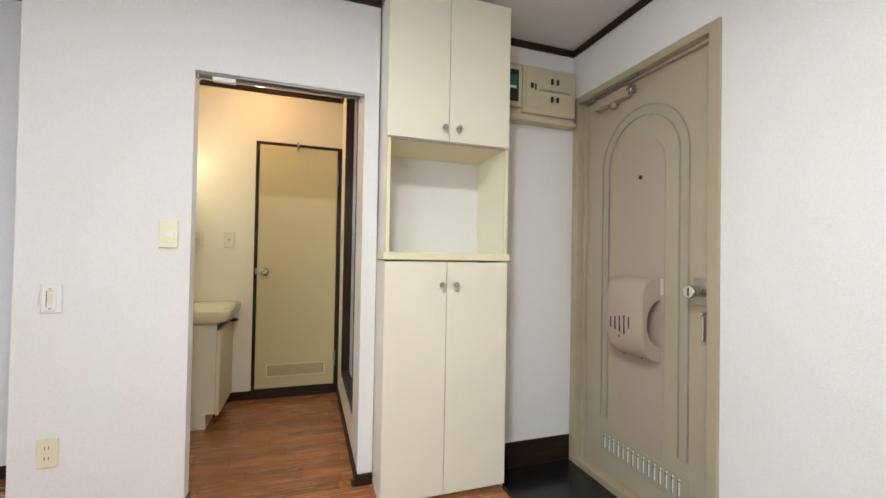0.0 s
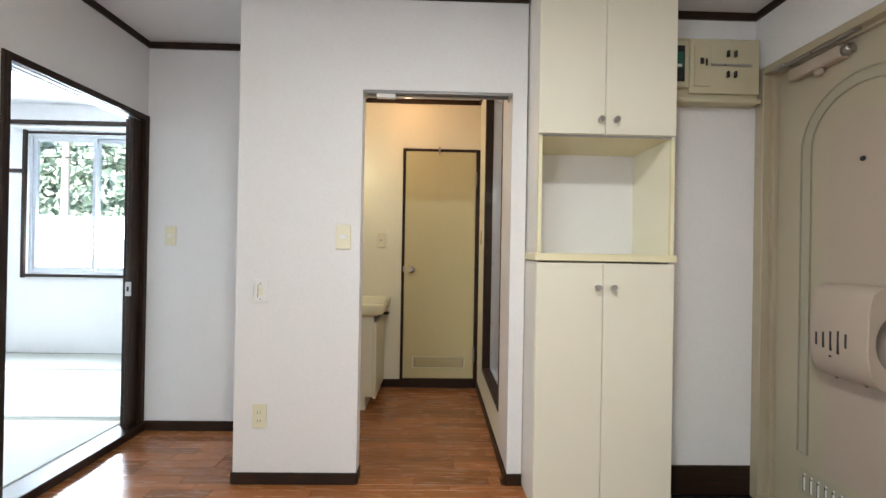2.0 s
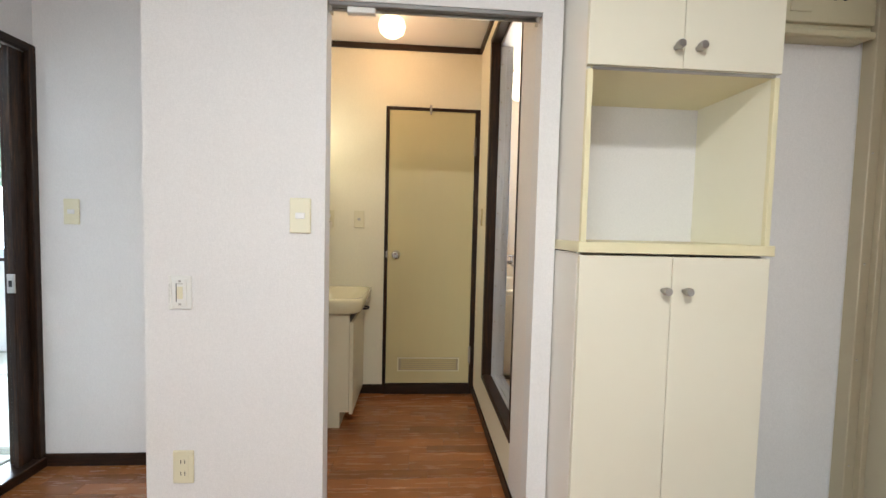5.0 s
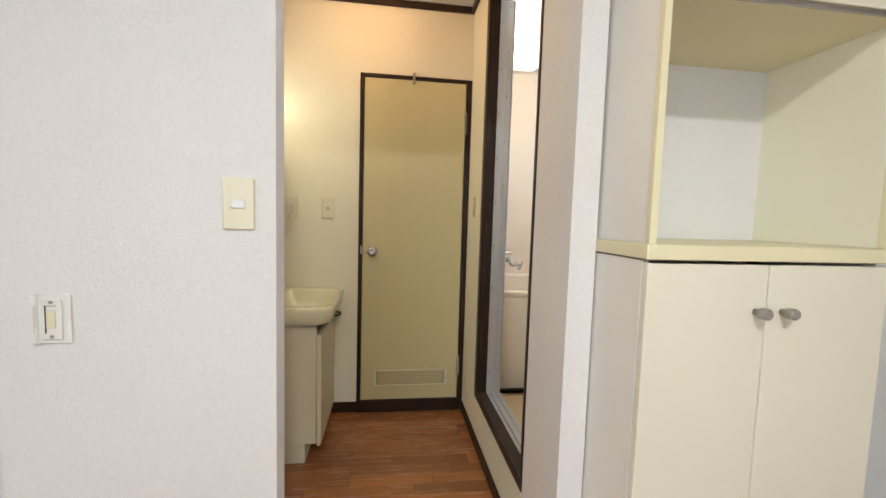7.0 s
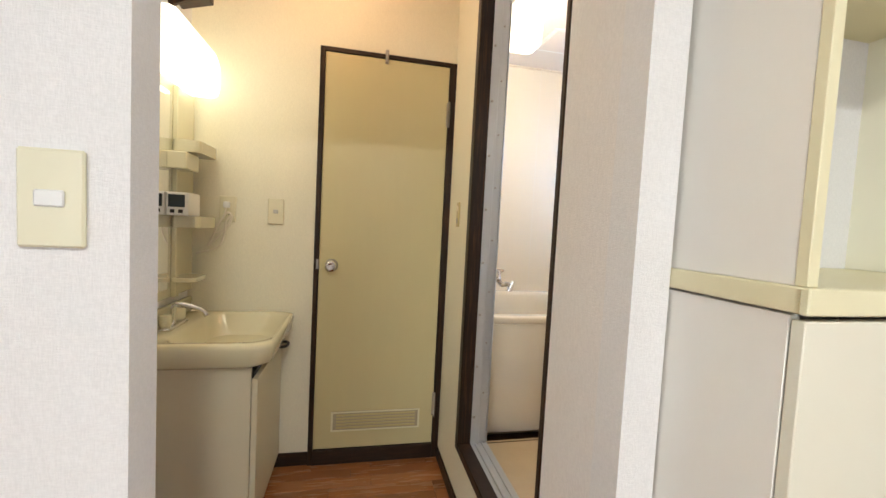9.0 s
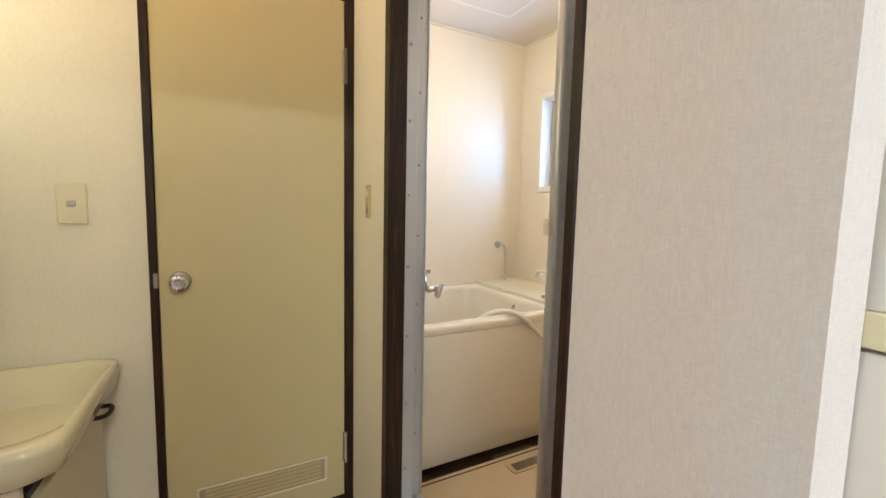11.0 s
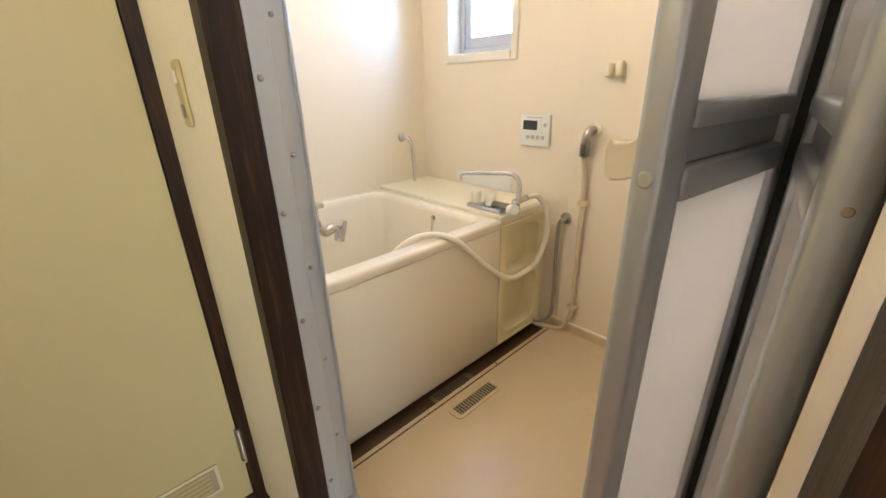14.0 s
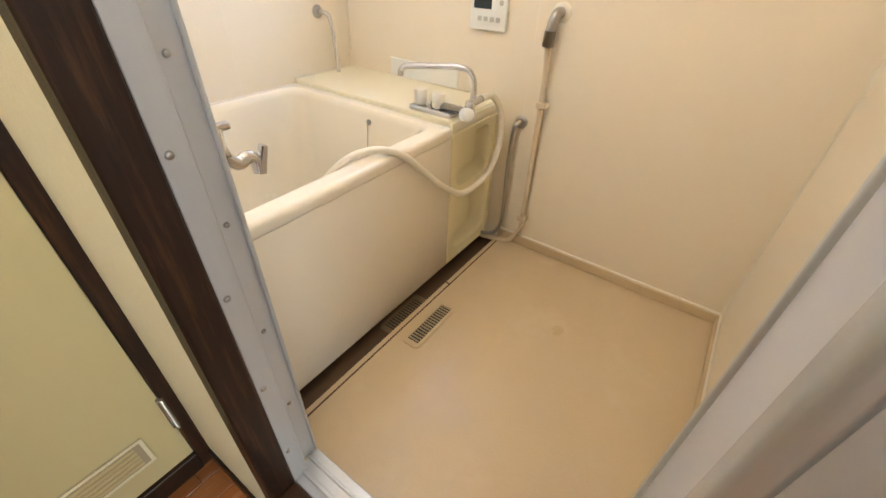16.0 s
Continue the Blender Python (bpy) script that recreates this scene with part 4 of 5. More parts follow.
plate("wall_outlet", face_y(3.66), -0.888, 1.307, "ivory power socket with a plug in it", "power socket", 0.074, 0.124, "outlet")
side = plate("bath_switch", lambda u, v, d: (FX - d, u, v), 3.44, 1.338, "narrow brassy switch plate beside the bathroom door", "light switch", 0.042, 0.12, "none", M_BRASSY)
part("toggle", B((FX - 0.014, FX - 0.008, 3.432, 3.446, 1.355, 1.38), bev=0.002), M_DECK, side)
part("toggle", B((FX - 0.012, FX - 0.008, 3.432, 3.446, 1.295, 1.32), bev=0.002), M_STEEL, side)

# ---- doorway rail ----
dr = thing("door_rail", (-0.2, 2.2, 2.045), "grey aluminium rail across the top of the doorway", "rail")
part("rail", B((-0.575, FX - 0.003, 2.163, 2.20, 2.045, 2.0595), bev=0.002), M_RAIL, dr)
part("rod", tube(bmesh.new(), [(-0.57, 2.182, 2.037), (FX - 0.01, 2.182, 2.037)], 0.006), M_STEEL, dr)
part("end_stop", B((-0.575, -0.563, 2.168, 2.196, 2.022, 2.046), bev=0.002), M_STEEL, dr)
part("end_stop", B((FX - 0.022, FX - 0.010, 2.168, 2.196, 2.022, 2.046), bev=0.002), M_STEEL, dr)
part("catch_block", B((-0.51, -0.41, 2.168, 2.196, 2.024, 2.046), bev=0.003), M_WHITEP, dr, "white plastic catch block")

# ---- toilet door ----
tf2 = thing("door_toilet_frame", (-0.13, 3.66, 0), "thin dark brown wooden frame of the toilet door", "door frame", "", "structure")
part("jamb", B((-0.484, -0.461, 3.644, 3.74, 0.0, 2.132), bev=0.002), M_DARK, tf2)
part("jamb", B((0.172, 0.2135, 3.644, 3.74, 0.0, 2.132), bev=0.002), M_DARK, tf2)
part("head", B((-0.461, 0.172, 3.644, 3.74, 2.112, 2.132), bev=0.002), M_DARKH, tf2)
part("sill", B((-0.461, 0.172, 3.640, 3.74, 0.0, 0.078), bev=0.003), M_DARKH, tf2)
td = thing("door_toilet", (-0.13, 3.65, 0.08), "flat cream laminate toilet door, shut", "door", "", "structure")
part("leaf", B((-0.459, 0.170, 3.652, 3.686, 0.081, 2.110), bev=0.002), M_TDOOR, td)
kp = part("rose", lathe(bmesh.new(), [(0.033, 0), (0.033, 0.004), (0.024, 0.010), (0.012, 0.014)], pose(-0.397, 3.652, 1.05, 90, 0, 0)), M_STEEL, td)
part("door_handle", lathe(bmesh.new(), [(0.011, 0.01), (0.011, 0.03), (0.025, 0.038), (0.029, 0.055), (0.026, 0.068), (0.012, 0.071), (0.009, 0.066)], pose(-0.397, 3.652, 1.05, 90, 0, 0), 24), M_CHROME, kp, "round brushed steel knob")
part("strike", B((-0.472, -0.459, 3.638, 3.652, 1.03, 1.08), bev=0.001), M_STEEL, td)
# olive backing gives the louvre gaps their shade by colour
vt = part("vent_frame", B((-0.372, 0.095, 3.646, 3.652, 0.175, 0.28), bev=0.002), M_EFRAME, td, "darker louvre backing for the shade between the slats")
for a, b, c, d in ((-0.372, 0.095, 0.175, 0.183), (-0.372, 0.095, 0.272, 0.28), (-0.372, -0.362, 0.1835, 0.2715), (0.085, 0.095, 0.1835, 0.2715)):
    part("rim", B((a, b, 3.642, 3.6458, c, d), bev=0.001), M_SWITCH, vt, "yellowed ivory rim")
for i in range(5):
    part("slat", B((-0.345, 0.07, 3.641, 3.646, 0.19 + i * 0.0165, 0.20 + i * 0.0165), bev=0.001), M_BRASSY, vt)
for z in (0.24, 1.80):
    hg = part("hinge", B((0.162, 0.178, 3.637, 3.652, z, z + 0.125), bev=0.002), M_STEEL, td)
    part("hinge_pin", tube(bmesh.new(), [(0.171, 3.634, z - 0.004), (0.171, 3.634, z + 0.129)], 0.005, 8), M_STEEL, hg)
hk = thing("over_door_hook", (-0.16, 3.645, 2.12), "small brass hook on the top of the toilet door", "hook")
part("strap", B((-0.168, -0.152, 3.634, 3.652, 2.085, 2.15), bev=0.002), M_STEEL, hk)
part("hook_tip", tube(bmesh.new(), spline([(-0.16, 3.634, 2.11), (-0.16, 3.612, 2.092), (-0.16, 3.602, 2.108), (-0.16, 3.604, 2.12)], 4), 0.004, 8), M_STEEL, hk)
# ---- bathroom doorway ----
bfm = thing("door_bath_frame", (0.24, 2.455, 0.265), "dark brown wooden casing round the bathroom doorway", "door frame", "", "structure")
part("jamb", B((FX - 0.004, 0.262, 3.228, 3.274, 0.265, 2.467), bev=0.003), M_DARK, bfm)
part("jamb", B((FX - 0.004, 0.350, 2.449, 2.470, 0.265, 2.467), bev=0.003), M_DARK, bfm)
part("head", B((FX - 0.004, 0.262, 2.470, 3.228, 2.428, 2.467), bev=0.003), M_DARKH, bfm)
part("sill", B((FX - 0.004, 0.262, 2.470, 3.228, 0.265, 0.303), bev=0.003), M_DARKH, bfm)
baf = thing("door_bath_channel", (0.3, 2.5, 0.27), "anodised aluminium door channel inside the dark casing", "door frame", "", "structure")
part("jamb", B((0.2625, 0.302, 3.234, 3.285, 0.28, 2.44), bev=0.002), M_ALU, baf)
part("jamb_step", B((0.302, 0.350, 3.262, 3.285, 0.28, 2.44), bev=0.002), M_ALU, baf)
part("jamb_lip", B((0.343, 0.350, 3.255, 3.262, 0.29, 2.43), bev=0.002), M_ALU, baf)
part("head", B((0.2625, 0.350, 2.473, 3.234, 2.41, 2.44), bev=0.002), M_ALU, baf)
part("sill", B((0.2645, 0.350, 2.473, 3.255, 0.262, 0.288), bev=0.002), M_ALU, baf)
part("sill_track", B((0.285, 0.295, 2.473, 3.234, 0.288, 0.298), bev=0.002), M_ALU, baf)
part("sill_track", B((0.318, 0.326, 2.473, 3.255, 0.288, 0.296), bev=0.002), M_ALU, baf)
part("inner_skirt", B((0.335, 0.350, 2.49, 3.285, BF, 0.262)), M_ALU, baf)
for i in range(9):
    z = 0.42 + i * 0.235
    part("screw", lathe(bmesh.new(), [(0.006, 0), (0.005, 0.003), (0.002, 0.004)], pose(0.275, 3.234, z, 90, 0, 0), 10), M_STEEL, baf)
    part("screw", lathe(bmesh.new(), [(0.005, 0), (0.004, 0.003), (0.002, 0.004)], pose(0.322, 3.262, z + 0.1, 90, 0, 0), 10), M_STEEL, baf)

# two-leaf folding door, folded open against the near jamb
fd = thing("folding_door", (0.33, 2.56, 0.3), "aluminium folding bathroom door with milky panels, folded open", "door", "", "structure")


def leaf(a, b, side):
    """One leaf from a to b in plan, with stiles, rails, a middle bar and two panels."""
    a, b = Vector((*a, 0)), Vector((*b, 0))
    L = (b - a).length
    m = Matrix.Translation(a) @ Matrix.Rotation(math.atan2((b - a).y, (b - a).x), 4, "Z")

    def lb(*boxes, bev=0.003):
        bm = B(*boxes, bev=bev, seg=2)
        bmesh.ops.transform(bm, matrix=m, verts=bm.verts[:])
        return bm
    z0, z1, zm = 0.305, 2.40, 1.27
    st = part("stile", lb((0, 0.038, -0.014, 0.014, z0, z1), bev=0.008), M_ALU, fd)
    part("stile", lb((L - 0.026, L, -0.012, 0.012, z0, z1)), M_ALU, fd)
    part("rail", lb((0.038, L - 0.026, -0.012, 0.012, z0, z0 + 0.06)), M_ALU, fd)
    part("rail", lb((0.038, L - 0.026, -0.012, 0.012, z1 - 0.05, z1)), M_ALU, fd)
    mid = part("middle_bar", lb((0.038, L - 0.026, -0.014, 0.014, zm - 0.022, zm + 0.006), (0.038, L - 0.026, -0.014, 0.014, zm + 0.036, zm + 0.056), (0.038, L - 0.026, -0.004, 0.004, zm + 0.006, zm + 0.036)), M_ALU, fd)
    part("panel", lb((0.038, L - 0.026, -0.004, 0.004, z0 + 0.06, zm - 0.022), bev=0), M_FROST, fd, "milky textured acrylic panel")
    part("panel", lb((0.038, L - 0.026, -0.004, 0.004, zm + 0.056, z1 - 0.05), bev=0), M_FROST, fd, "milky textured acrylic panel")
    k = 1.0 if side > 0 else 0.45
    cap = lathe(bmesh.new(), [(0.007 * k, 0), (0.007 * k, 0.002), (0.005 * k, 0.003)], m @ pose(0.002, 0, zm, 0, -90, 0), 14)
    part("screw_cap", cap, M_GREYP if side > 0 else M_GRATE, st, "grey plastic screw cap")
    return m


mA = leaf((0.312, 2.614), (0.60, 2.578), 1)
leaf((0.300, 2.500), (0.602, 2.546), -1)
part("gasket", B((0.594, 0.610, 2.549, 2.577, 0.31, 2.39), bev=0.004), M_RUBBER, fd, "black rubber fold gasket")
for u in (0.012, 0.108):
    g = bmesh.new()
    prism(g, [(0.014, 1.268), (0.026, 1.264), (0.036, 1.262), (0.043, 1.267), (0.045, 1.288), (0.040, 1.298), (0.036, 1.294), (0.024, 1.296), (0.014, 1.302)], lambda p, q, d: (u + d, p, q), 0, 0.009, bev=0.002)
    bmesh.ops.transform(g, matrix=mA, verts=g.verts[:])
    part("handle_bracket", g, M_DECK, fd, "cream plastic handle bracket")
hb = B((0.021, 0.108, 0.031, 0.042, 1.274, 1.294), bev=0.006, seg=2)
bmesh.ops.transform(hb, matrix=mA, verts=hb.verts[:])
part("handle", hb, M_ALU, fd, "aluminium pull bar")

# ---- tub ----
TX0, TX1, TY0, TY1, TZ = 0.312, 1.250, 3.482, 4.338, 0.826
tub = thing("bathtub", (0.78, 3.9, 0.15), "deep pale pink-beige plastic bathtub with a rounded rim", "bathtub")


def ring(x0, x1, y0, y1, r, z):
    return [(x, y, z) for x, y in rrect(x0, x1, y0, y1, r, 6)]


shell = bmesh.new()
loft(shell, [ring(TX0, TX1, TY0 + .004, TY1, .012, .788), ring(TX0, TX1, TY0 - .002, TY1, .013, .788), ring(TX0, TX1, TY0 - .0035, TY1, .013, .790),
             ring(TX0, TX1, TY0 - .004, TY1, .014, .793), ring(TX0, TX1, TY0 - .004, TY1, .014, .810), ring(TX0, TX1, TY0 - .002, TY1, .015, .818),
             ring(TX0 + .001, TX1 - .001, TY0 + .003, TY1 - .001, .018, .8235), ring(TX0 + .006, TX1 - .006, TY0 + .010, TY1 - .006, .022, TZ),
             ring(TX0 + .010, TX1 - .010, TY0 + .015, TY1 - .010, .026, TZ), ring(TX0 + .036, TX1 - .031, TY0 + .050, TY1 - .031, .066, TZ),
             ring(TX0 + .04, TX1 - .035, TY0 + .055, TY1 - .035, .07, TZ), ring(TX0 + .05, TX1 - .045, TY0 + .068, TY1 - .045, .08, TZ - .008),
             ring(TX0 + .056, TX1 - .05, TY0 + .076, TY1 - .05, .085, TZ - .03), ring(TX0 + .075, TX1 - .075, TY0 + .10, TY1 - .07, .09, .50),
             ring(TX0 + .10, TX1 - .10, TY0 + .125, TY1 - .10, .10, .31), ring(TX0 + .15, TX1 - .15, TY0 + .17, TY1 - .15, .10, .275)], cap0=False)
part("shell", shell, M_TUB, tub)
part("apron", B((TX0, TX1 - 0.002, TY0 - 0.0015, TY0 + 0.016, 0.206, 0.7865), bev=0.003, seg=2), M_TUB, tub)
part("side_panel", B((TX1 - 0.014, TX1, TY0 + 0.017, TY1, 0.206, 0.7865)), M_TUB, tub)
for x in (0.40, 1.15):
    part("foot", lathe(bmesh.new(), [(0.025, 0), (0.025, 0.01), (0.012, 0.012), (0.012, 0.12)], pose(x, 3.56, BF - 0.046)), M_BLACK, tub)
    part("foot", lathe(bmesh.new(), [(0.025, 0), (0.025, 0.01), (0.012, 0.012), (0.012, 0.12)], pose(x, 4.2, BF - 0.05)), M_BLACK, tub)
ch = part("overflow_hook", lathe(bmesh.new(), [(0.011, 0), (0.011, 0.006), (0.006, 0.008)], pose(1.1975, 3.838, 0.776, 0, -90, 0), 14), M_STEEL, tub)
part("plug_chain", tube(bmesh.new(), spline([(1.188, 3.838, 0.772), (1.178, 3.842, 0.66), (1.152, 3.85, 0.52), (1.125, 3.87, 0.40), (1.09, 3.90, 0.31)], 6), 0.0022, 6), M_STEEL, ch, "thin ball chain")
part("drain_plug", lathe(bmesh.new(), [(0.028, 0), (0.028, 0.02), (0.012, 0.03)], pose(1.03, 3.92, 0.28), 16), M_BLACK, tub)

dk = thing("bath_deck", (1.42, 3.9, 0.798), "yellowed cream plastic deck beside the tub", "deck")
part("deck_board", prism(bmesh.new(), rrect(1.2525, BX - 0.001, 3.494, 4.338, 0.012, 4), lambda u, v, d: (u, v, d), 0.805, 0.842, bev=0.006), M_DECK, dk)
part("front_lip", B((1.2525, BX - 0.002, 3.484, 3.494, 0.799, 0.838), bev=0.004, seg=2), M_DECK, dk, "rounded front lip")
part("wall_bead", B((1.25, BX - 0.006, 4.3325, 4.3395, 0.842, 0.848), bev=0.002), M_CAULK, dk, "white sealant bead along the wall")

su = thing("bath_shelf_unit", (1.42, 3.5, 0.2), "yellowed cream plastic unit with two moulded shelf recesses", "shelf")


def recess_unit():
    """Front board with two rounded recesses that go back into the box."""
    x0, x1, z0, z1, y = 1.258, 1.590, 0.203, 0.797, 3.490
    bm = bmesh.new()
    holes = [rrect(x0 + 0.045, x1 - 0.035, 0.555, 0.765, 0.05, 5), rrect(x0 + 0.045, x1 - 0.035, 0.245, 0.515, 0.05, 5)]
    cuts = [z0, 0.535, z1]
    for (h, za, zb) in ((holes[1], cuts[0], cuts[1]), (holes[0], cuts[1], cuts[2])):
        n = len(h)
        inner = [bm.verts.new((u, y, v)) for u, v in h]
        cx, cz = (x0 + x1) / 2, (za + zb) / 2
        outer = []
        for u, v in h:
            du, dv = u - cx, v - cz
            k = min((x1 - cx) / abs(du) if abs(du) > 1e-6 else 9, (zb - cz) / abs(dv) if abs(dv) > 1e-6 else 9)
            outer.append(bm.verts.new((cx + du * k, y, cz + dv * k)))
        lip = [bm.verts.new((cx + (u - cx) * 0.97, y + 0.010, cz + (v - cz) * 0.97)) for u, v in h]
        back = [bm.verts.new((cx + (u - cx) * 0.94, y + 0.07, cz + (v - cz) * 0.95)) for u, v in h]
        for i in range(n):
            j = (i + 1) % n
            bm.faces.new((outer[i], outer[j], inner[j], inner[i]))
            for p, q in ((inner, lip), (lip, back)):
                f = bm.faces.new((p[i], p[j], q[j], q[i]))
                f.smooth = True
        bm.faces.new(back)
    bmesh.ops.recalc_face_normals(bm, faces=bm.faces[:])
    return bm


part("front", recess_unit(), M_UNIT, su)
part("side", B((1.254, 1.258, 3.488, 4.0, 0.203, 0.797)), M_UNIT, su)
part("side", B((1.590, 1.594, 3.488, 4.0, 0.203, 0.797)), M_UNIT, su)
part("base", B((1.258, 1.590, 3.60, 4.0, 0.155, 0.24)), M_DECK, su)
part("edge_bead", B((1.254, 1.594, 3.482, 3.490, 0.785, 0.797), (1.254, 1.264, 3.482, 3.490, 0.203, 0.785), (1.584, 1.594, 3.482, 3.490, 0.203, 0.785), (1.264, 1.584, 3.482, 3.490, 0.203, 0.216), bev=0.003), M_UNIT, su)

# mixer tap on the deck, with its hose
fx = thing("mixer_tap", (1.30, 3.56, 0.842), "chrome deck mixer tap with cream knobs and a swing spout", "tap")
part("body", B((1.262, 1.318, 3.505, 3.690, 0.842, 0.862), bev=0.006, seg=2), M_CHROME, fx)
part("body_bar", tube(bmesh.new(), [(1.292, 3.43, 0.872), (1.292, 3.60, 0.872)], 0.017, 14), M_CHROME, fx)
for y in (3.655, 3.575):
    part("tap_knob", lathe(bmesh.new(), [(0.016, 0), (0.023, 0.004), (0.024, 0.05), (0.020, 0.056)], pose(1.29, y, 0.864), 18), M_HOSE, fx, "cream plastic tap knob")
part("diverter", lathe(bmesh.new(), [(0.018, 0), (0.023, 0.006), (0.023, 0.035), (0.018, 0.04)], pose(1.27, 3.452, 0.872, 60, -60, 0), 18), M_WHITEP, fx, "white diverter knob")
part("spout", tube(bmesh.new(), spline([(1.31, 3.455, 0.872), (1.325, 3.452, 0.93), (1.325, 3.462, 0.985), (1.315, 3.50, 1.008), (1.28, 3.59, 1.004), (1.245, 3.675, 0.998), (1.235, 3.697, 0.985), (1.233, 3.70, 0.965)], 6), 0.0105, 12), M_CHROME, fx)
part("spout_collar", lathe(bmesh.new(), [(0.018, 0), (0.018, 0.03), (0.013, 0.036)], pose(1.31, 3.455, 0.872), 16), M_CHROME, fx)
part("hose_nut", tube(bmesh.new(), [(1.31, 3.455, 0.895), (1.345, 3.448, 0.903), (1.37, 3.445, 0.905)], 0.013, 12), M_CHROME, fx)
solid("shower_hose", tube(bmesh.new(), spline([(1.37, 3.445, 0.905), (1.435, 3.435, 0.90), (1.492, 3.425, 0.83), (1.505, 3.42, 0.72), (1.455, 3.425, 0.605), (1.36, 3.435, 0.565), (1.25, 3.44, 0.578), (1.13, 3.448, 0.665), (1.04, 3.46, 0.752), (0.97, 3.475, 0.818), (0.90, 3.515, 0.848), (0.83, 3.56, 0.832), (0.77, 3.60, 0.775), (0.73, 3.64, 0.69), (0.72, 3.68, 0.56), (0.75, 3.75, 0.42), (0.82, 3.84, 0.31)], 10), 0.0115, 12),
      M_HOSE, "cream shower hose looping over the tub rim", "hose", "thing")
solid("hand_shower", lathe(bmesh.new(), [(0.012, 0), (0.014, 0.06), (0.02, 0.12), (0.032, 0.16), (0.034, 0.18)], pose(0.83, 3.85, 0.303, 80, 0, -40)), M_HOSE, "cream hand shower lying in the tub", "hand shower", "thing")
solid("deck_back_plate", B((BX - 0.008, BX - 0.0005, 3.70, 4.075, 0.843, 0.918), bev=0.002), M_WHITEP, "white rectangular cover plate on the wall behind the deck", "cover plate", "thing")

# wall tap over the tub by the doorway
wt = thing("wall_tap", (0.31, 3.58, 0.96), "chrome wall tap over the end of the tub", "tap")
part("flange", lathe(bmesh.new(), [(0.03, 0), (0.03, 0.006), (0.018, 0.012)], pose(0.31, 3.58, 0.985, 0, 90, 0)), M_CHROME, wt)
part("tap_body", tube(bmesh.new(), [(0.31, 3.58, 0.985), (0.465, 3.58, 0.985)], 0.017, 14), M_CHROME, wt)
part("tap_spout", tube(bmesh.new(), spline([(0.45, 3.58, 0.982), (0.483, 3.582, 0.95), (0.513, 3.584, 0.957), (0.532, 3.585, 0.945), (0.535, 3.585, 0.91)], 5), [0.017] * 10 + [0.015] * 11, 14), M_CHROME, wt)
part("tap_stem", tube(bmesh.new(), [(0.455, 3.58, 0.985), (0.457, 3.58, 1.045)], 0.012, 12), M_CHROME, wt)
part("tap_handle", B((0.415, 0.49, 3.570, 3.590, 1.035, 1.055), bev=0.007, seg=2), M_CHROME, wt, "chrome bar handle")
part("lever", prism(bmesh.new(), [(0.523, 0.908), (0.547, 0.902), (0.569, 0.972), (0.553, 0.98)], lambda u, v, d: (u, 3.58 + d, v), -0.01, 0.01, bev=0.004), M_CHROME, wt)

wt.location, wt.scale = (0.31, 3.41, 1.01), (0.74, 0.8, 0.76)

# pipes and fittings on the bathroom walls
wp = thing("wall_pipe", (1.42, BY, 0.84), "bent chrome pipe from the far wall down to the deck", "pipe")
part("flange", lathe(bmesh.new(), [(0.026, 0), (0.026, 0.005), (0.014, 0.012)], pose(1.40, BY, 1.10, 90, 0, 0)), M_STEEL, wp)
part("pipe", tube(bmesh.new(), spline([(1.40, BY, 1.10), (1.402, BY - 0.035, 1.10), (1.415, BY - 0.055, 1.085), (1.428, BY - 0.055, 1.03), (1.434, BY - 0.055, 0.93), (1.436, BY - 0.055, 0.842)], 6), 0.0095, 12), M_CHROME, wp)
rc = thing("bath_remote", (BX, 3.6, 1.16), "white bath heater control panel with a dark display", "control panel")
part("case", B((BX - 0.018, BX, 3.522, 3.676, 1.092, 1.228), bev=0.004, seg=2), M_WHITEP, rc)
part("display", B((BX - 0.0195, BX - 0.018, 3.585, 3.660, 1.162, 1.202)), M_LCD, rc, "dark liquid crystal display")
part("rocker", B((BX - 0.022, BX - 0.018, 3.562, 3.582, 1.158, 1.206), bev=0.002), M_WHITEP, rc)
for i in range(4):
    part("button", B((BX - 0.0205, BX - 0.018, 3.545 + 0.026 * i, 3.562 + 0.026 * i, 1.122, 1.138), bev=0.002), M_GREYP, rc)
part("button", lathe(bmesh.new(), [(0.009, 0), (0.009, 0.002)], pose(BX - 0.018, 3.545, 1.185, 0, -90, 0), 14), M_GREYP, rc)
part("printed_bar", B((BX - 0.0186, BX - 0.018, 3.56, 3.64, 1.213, 1.218)), M_GREYP, rc, "grey printed line")
sh = thing("shower_holder", (BX, 3.27, 1.4), "small yellowed plastic shower holder on the beige wall", "holder")
part("back_plate", B((BX - 0.008, BX, 3.232, 3.302, 1.372, 1.425), bev=0.004), M_DECK, sh)
part("prong", B((BX - 0.04, BX - 0.008, 3.235, 3.258, 1.378, 1.432), bev=0.006, seg=2), M_DECK, sh)
part("prong", B((BX - 0.04, BX - 0.008, 3.274, 3.298, 1.378, 1.425), bev=0.006, seg=2), M_DECK, sh)
up = thing("supply_pipe", (BX, 3.32, 0.25), "grey elbow and clad pipe running down the bathroom wall", "pipe")
part("rosette", lathe(bmesh.new(), [(0.032, 0), (0.032, 0.006), (0.02, 0.012)], pose(BX, 3.315, 1.185, 0, -90, 0)), M_HOSE, up)
part("elbow", tube(bmesh.new(), spline([(BX, 3.315, 1.185), (BX - 0.035, 3.318, 1.185), (BX - 0.05, 3.322, 1.165), (BX - 0.05, 3.326, 1.13)], 5), 0.017, 12), M_STEEL, up)
